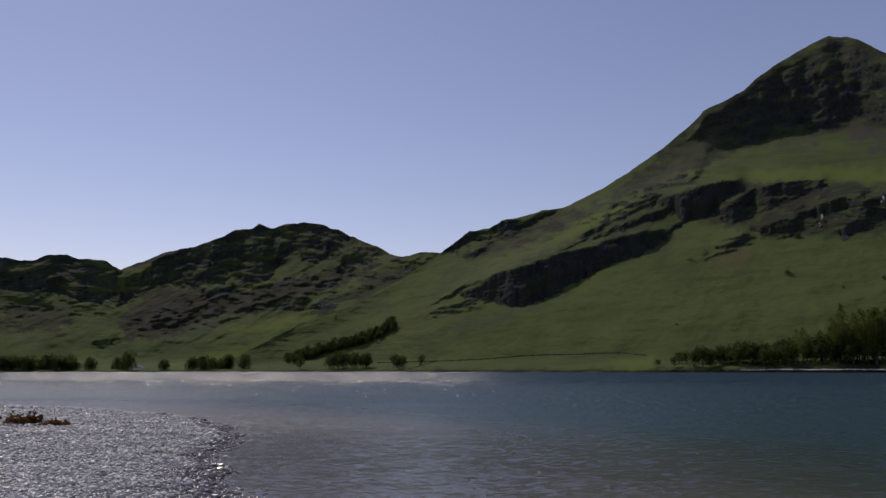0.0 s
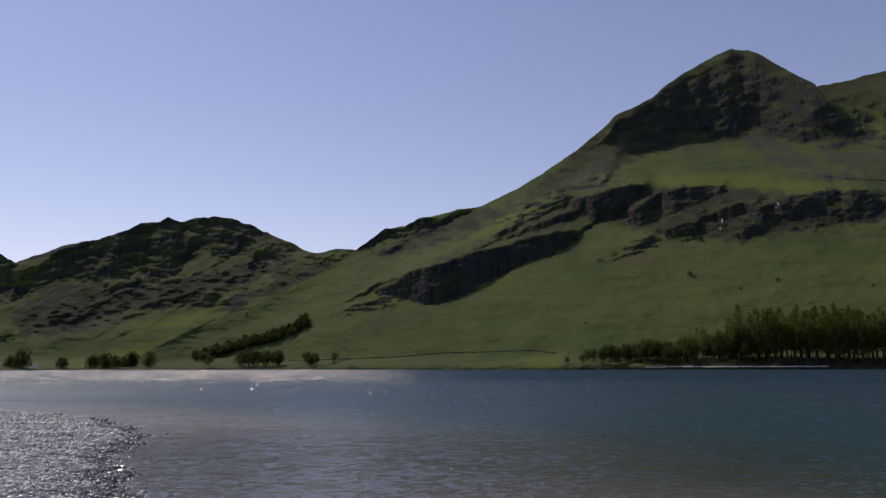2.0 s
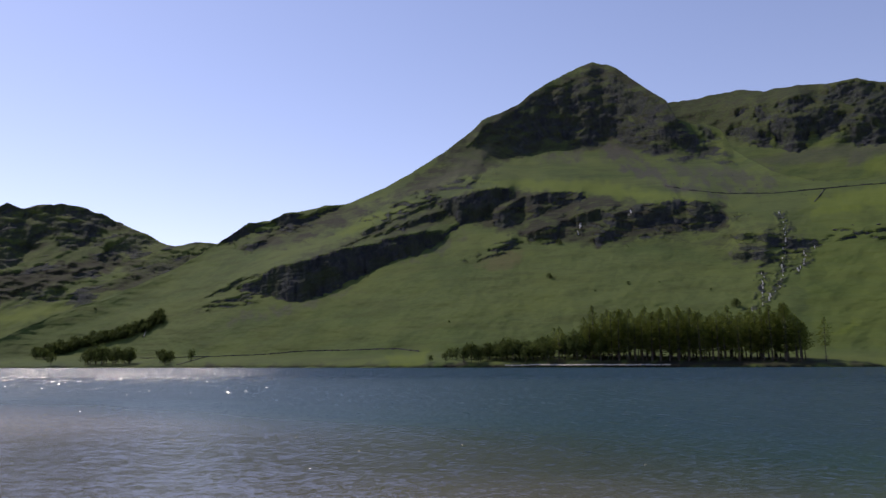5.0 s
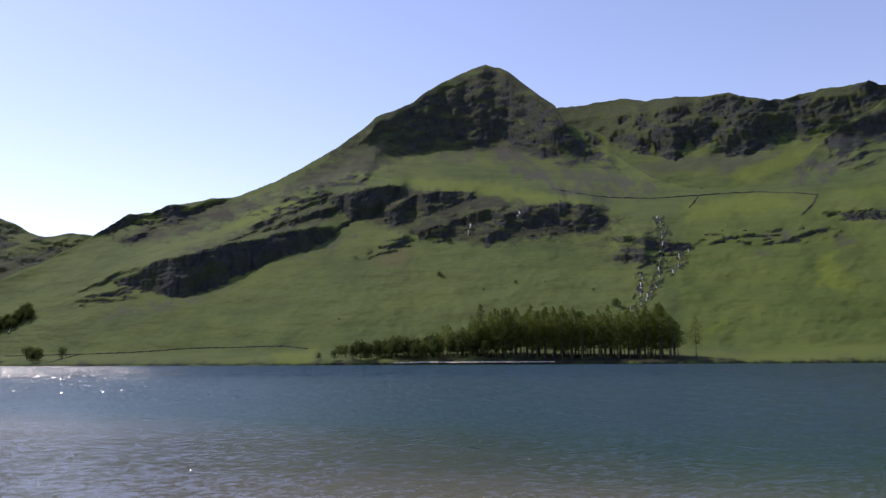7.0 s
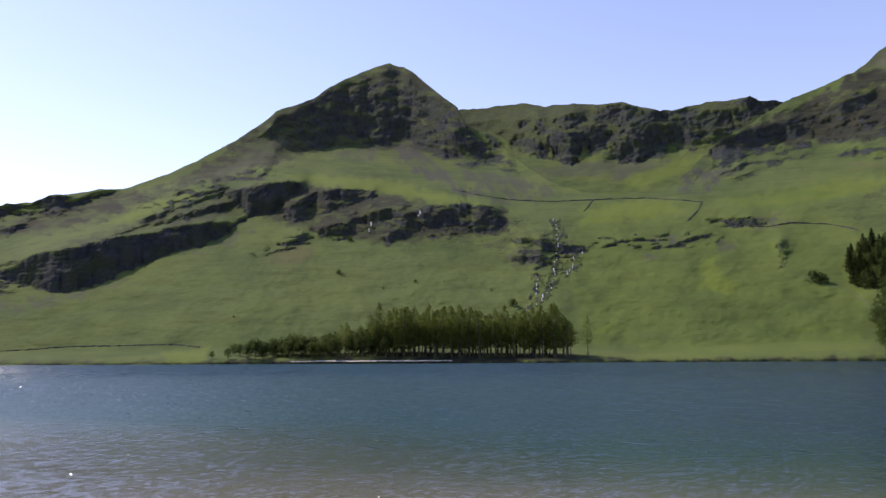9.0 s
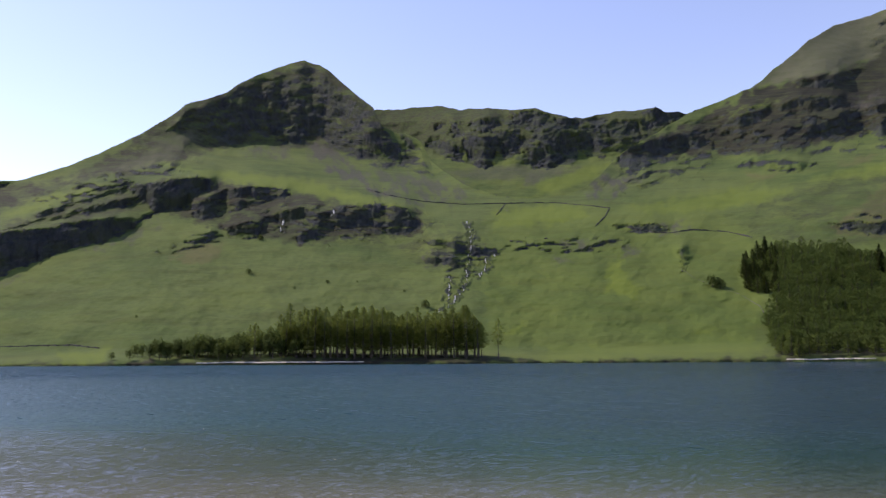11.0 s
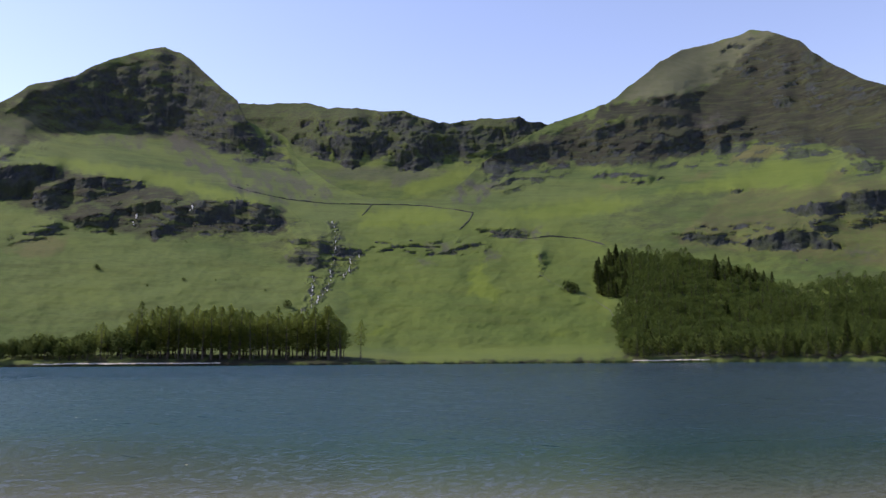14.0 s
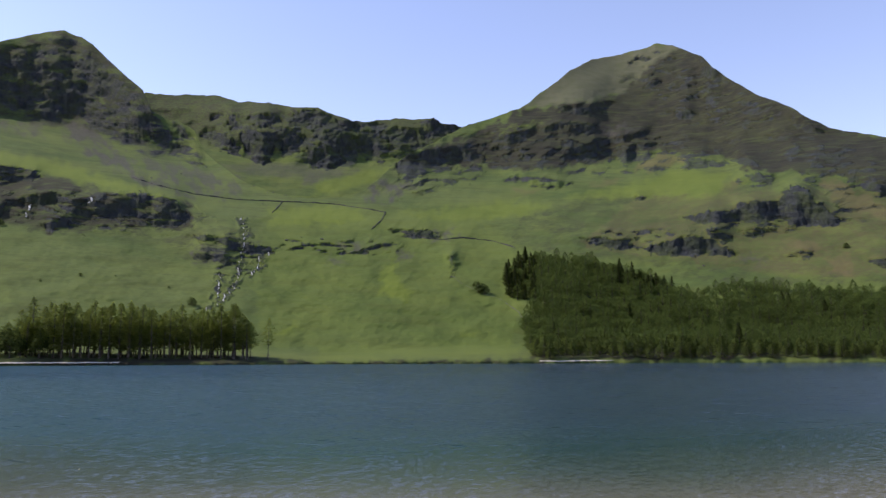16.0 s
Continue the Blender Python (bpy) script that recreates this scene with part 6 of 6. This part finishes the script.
for k in range(60):
    a, e = rng.uniform(33, 44), rng.uniform(11.8, 13.6)
    s = rng.uniform(1.0, 3.0)
    boulders.plant(k, where(MAIN.place(a, e - 0.25 * (a - 33) * 0.3), k, s, s))


# ---- farm at the lake head ----
def farmhouse(p, turn):
    house = new("farm_building")
    tagged(house, "low white farm building with a slate roof", "house")
    L, W, H, R = 9.0, 5.0, 2.6, 1.9
    v = [(-L / 2, -W / 2, -1), (L / 2, -W / 2, -1), (L / 2, W / 2, -1), (-L / 2, W / 2, -1), (-L / 2, -W / 2, H), (L / 2, -W / 2, H), (L / 2, W / 2, H), (-L / 2, W / 2, H), (-L / 2, 0, H + R), (L / 2, 0, H + R)]
    part("wall", v, [(0, 1, 5, 4), (1, 2, 6, 9, 5), (2, 3, 7, 6), (3, 0, 4, 8, 7)], WHITEWASH, house)
    e = 0.3
    v = [(-L / 2 - e, -W / 2 - e, H - 0.15), (L / 2 + e, -W / 2 - e, H - 0.15), (L / 2 + e, 0, H + R + 0.12), (-L / 2 - e, 0, H + R + 0.12), (L / 2 + e, W / 2 + e, H - 0.15), (-L / 2 - e, W / 2 + e, H - 0.15)]
    v += [(x, y, z + 0.12) for x, y, z in v]
    part("roof", v, [(0, 3, 2, 1), (3, 5, 4, 2), (6, 7, 8, 9), (9, 8, 10, 11), (0, 1, 7, 6), (4, 5, 11, 10), (1, 2, 8, 7), (2, 4, 10, 8), (0, 6, 9, 3), (3, 9, 11, 5)], SLATE, house)
    for x in (-2.8, 0.0, 2.8):
        v = [(x - 0.5, -W / 2 - 0.03, 0.8), (x + 0.5, -W / 2 - 0.03, 0.8), (x + 0.5, -W / 2 - 0.03, 1.9), (x - 0.5, -W / 2 - 0.03, 1.9)]
        v += [(a, b + 0.1, c) for a, b, c in v]
        part("window", v, [(0, 1, 2, 3), (0, 4, 5, 1), (1, 5, 6, 2), (2, 6, 7, 3), (3, 7, 4, 0)], SLATE, house)
    house.matrix_basis = where(p, turn)


farmhouse(HEAD.ground_at(-21.5, shore_at(-21.5) + 14), radians(20))


# ---- on the beach ----
def weed(p, width, height, seed):
    """A clump of dry reddish-brown weed."""
    r2 = np.random.RandomState(seed)
    clump = new("weed_clump")
    tagged(clump, "dry russet-brown weed clump on the shingle", "plant", "weed clumps on the beach")
    v, f = [], []
    for k in range(26):
        a, q = r2.uniform(0, 6.28), math.sqrt(r2.uniform())
        tip = Vector((math.cos(a) * q * width * 0.5, math.sin(a) * q * width * 0.35, height * r2.uniform(0.3, 0.8)))
        n = len(v)
        base = Vector((tip.x * 0.6, tip.y * 0.6, -0.03))
        v += [base + Vector((0.006, 0, 0)), base - Vector((0.006, 0, 0)), base + Vector((0, 0.008, 0)), tip]
        f += [(n, n + 1, n + 3), (n + 1, n + 2, n + 3), (n + 2, n, n + 3)]
    part("stems", v, f, BARK, clump)
    v, f = [], []
    for k in range(330):
        a, q = r2.uniform(0, 6.28), math.sqrt(r2.uniform())
        lump = 0.6 + 0.4 * math.sin(3 * a + seed) * math.cos(5 * q + seed)
        c = (math.cos(a) * q * width * 0.5, math.sin(a) * q * width * 0.35, height * (1 - 0.6 * q * q) * lump * r2.uniform(0.15, 1))
        spray(v, f, r2, c, (math.cos(a), math.sin(a), 0.6), 0.075, 0.045)
    part("leaves", v, f, DRY_WEED, clump)
    clump.matrix_basis = where(p, 0.3 * seed)


def beach_point(az, el):
    """Where the sight line at that bearing and elevation meets the shingle."""
    for r in np.arange(6, 60, 0.1):
        x, y = r * math.sin(radians(az)), r * math.cos(radians(az))
        z = float(beach_height(np.array([x]), np.array([y]))[0])
        if EYE + r * math.tan(radians(el)) < z:
            return Vector((x, y, z))
    return Vector((x, y, 0.3))


for az_, el_, w_, h_, s_ in ((-28.6, -3.4, 0.55, 0.36, 1), (-27.7, -3.4, 0.45, 0.34, 2), (-26.4, -3.6, 0.7, 0.2, 3), (-29.9, -3.1, 0.4, 0.2, 4)):
    weed(beach_point(az_, el_), w_, h_, s_)


def pebble_field(count, az0, az1, seed, near=8.8, far=41.0):
    """Shingle: thousands of flattened stones lying on the beach, joined into one object."""
    r2 = np.random.RandomState(seed)
    a = np.radians(r2.uniform(az0, az1, count))
    r = near * (far / near) ** (r2.uniform(0, 1, count) ** 0.9)
    x, y = r * np.sin(a), r * np.cos(a)
    d = shore_distance(x, y)
    ok = (d > -0.5)
    x, y, r = x[ok], y[ok], r[ok]
    n = len(x)
    z = beach_height(x, y)
    size = np.clip(r2.lognormal(math.log(0.022), 0.42, n), 0.011, 0.075) * (0.75 + r / 32)
    ang = np.arange(6) * np.pi / 3
    turn = r2.uniform(0, 6.28, n)
    ring = r2.uniform(0.7, 1.2, (n, 6)) * size[:, None]
    px, py = ring * np.cos(ang), ring * np.sin(ang) * r2.uniform(0.55, 0.95, (n, 1))
    tilt = r2.normal(0, 0.22, (n, 2))
    c, s = np.cos(turn)[:, None], np.sin(turn)[:, None]
    qx, qy = px * c - py * s, px * s + py * c
    pz = qx * tilt[:, :1] + qy * tilt[:, 1:] + r2.uniform(-0.1, 0.1, (n, 6)) * size[:, None]
    flat = r2.uniform(0.22, 0.5, n) * size
    v = np.zeros((n, 8, 3))
    v[:, :6, 0], v[:, :6, 1], v[:, :6, 2] = x[:, None] + qx, y[:, None] + qy, z[:, None] + pz + 0.2 * size[:, None]
    v[:, 6], v[:, 7] = np.stack([x, y, z + 0.2 * size + flat], -1), np.stack([x, y, z - flat], -1)
    tri = np.array([(k, (k + 1) % 6, 6) for k in range(6)] + [((k + 1) % 6, k, 7) for k in range(6)])
    faces = (np.arange(n)[:, None, None] * 8 + tri[None]).reshape(-1, 3)
    me = bpy.data.meshes.new("pebbles")
    me.vertices.add(n * 8)
    me.vertices.foreach_set("co", v.astype(np.float32).ravel())
    me.loops.add(faces.size)
    me.loops.foreach_set("vertex_index", faces.astype(np.int32).ravel())
    me.polygons.add(len(faces))
    me.polygons.foreach_set("loop_start", np.arange(0, faces.size, 3, dtype=np.int32))
    me.update(calc_edges=True)
    me.materials.append(PEBBLES)
    return tagged(new("pebbles", me), "grey and buff pebbles covering the beach", "pebbles", kind="stuff")


pebble_field(62000, -32.0, -12.5, 9)

stone_meshes = []
for k in range(6):
    v, f = stone_mesh(600 + k, 6, 0.5)
    me = bpy.data.meshes.new("pebble")
    me.from_pydata(v, [], f)
    me.materials.append(PEBBLES)
    stone_meshes.append(me)
r3 = np.random.RandomState(77)
placed = 0
while placed < 290:
    a, r = radians(r3.uniform(-31, -13)), r3.uniform(9.0, 22.0)
    x, y = r * math.sin(a), r * math.cos(a)
    if float(shore_distance(np.array([x]), np.array([y]))[0]) < -0.25:
        continue
    z = float(beach_height(np.array([x]), np.array([y]))[0])
    stone = new("pebble", stone_meshes[placed % 6])
    stone.parent = ground
    s = r3.uniform(0.07, 0.15)
    stone.matrix_basis = Matrix.LocRotScale((x, y, z + 0.12 * s), Euler((r3.normal() * 0.2, r3.normal() * 0.2, r3.uniform(0, 6.28))), Vector((s, s, s)))
    placed += 1
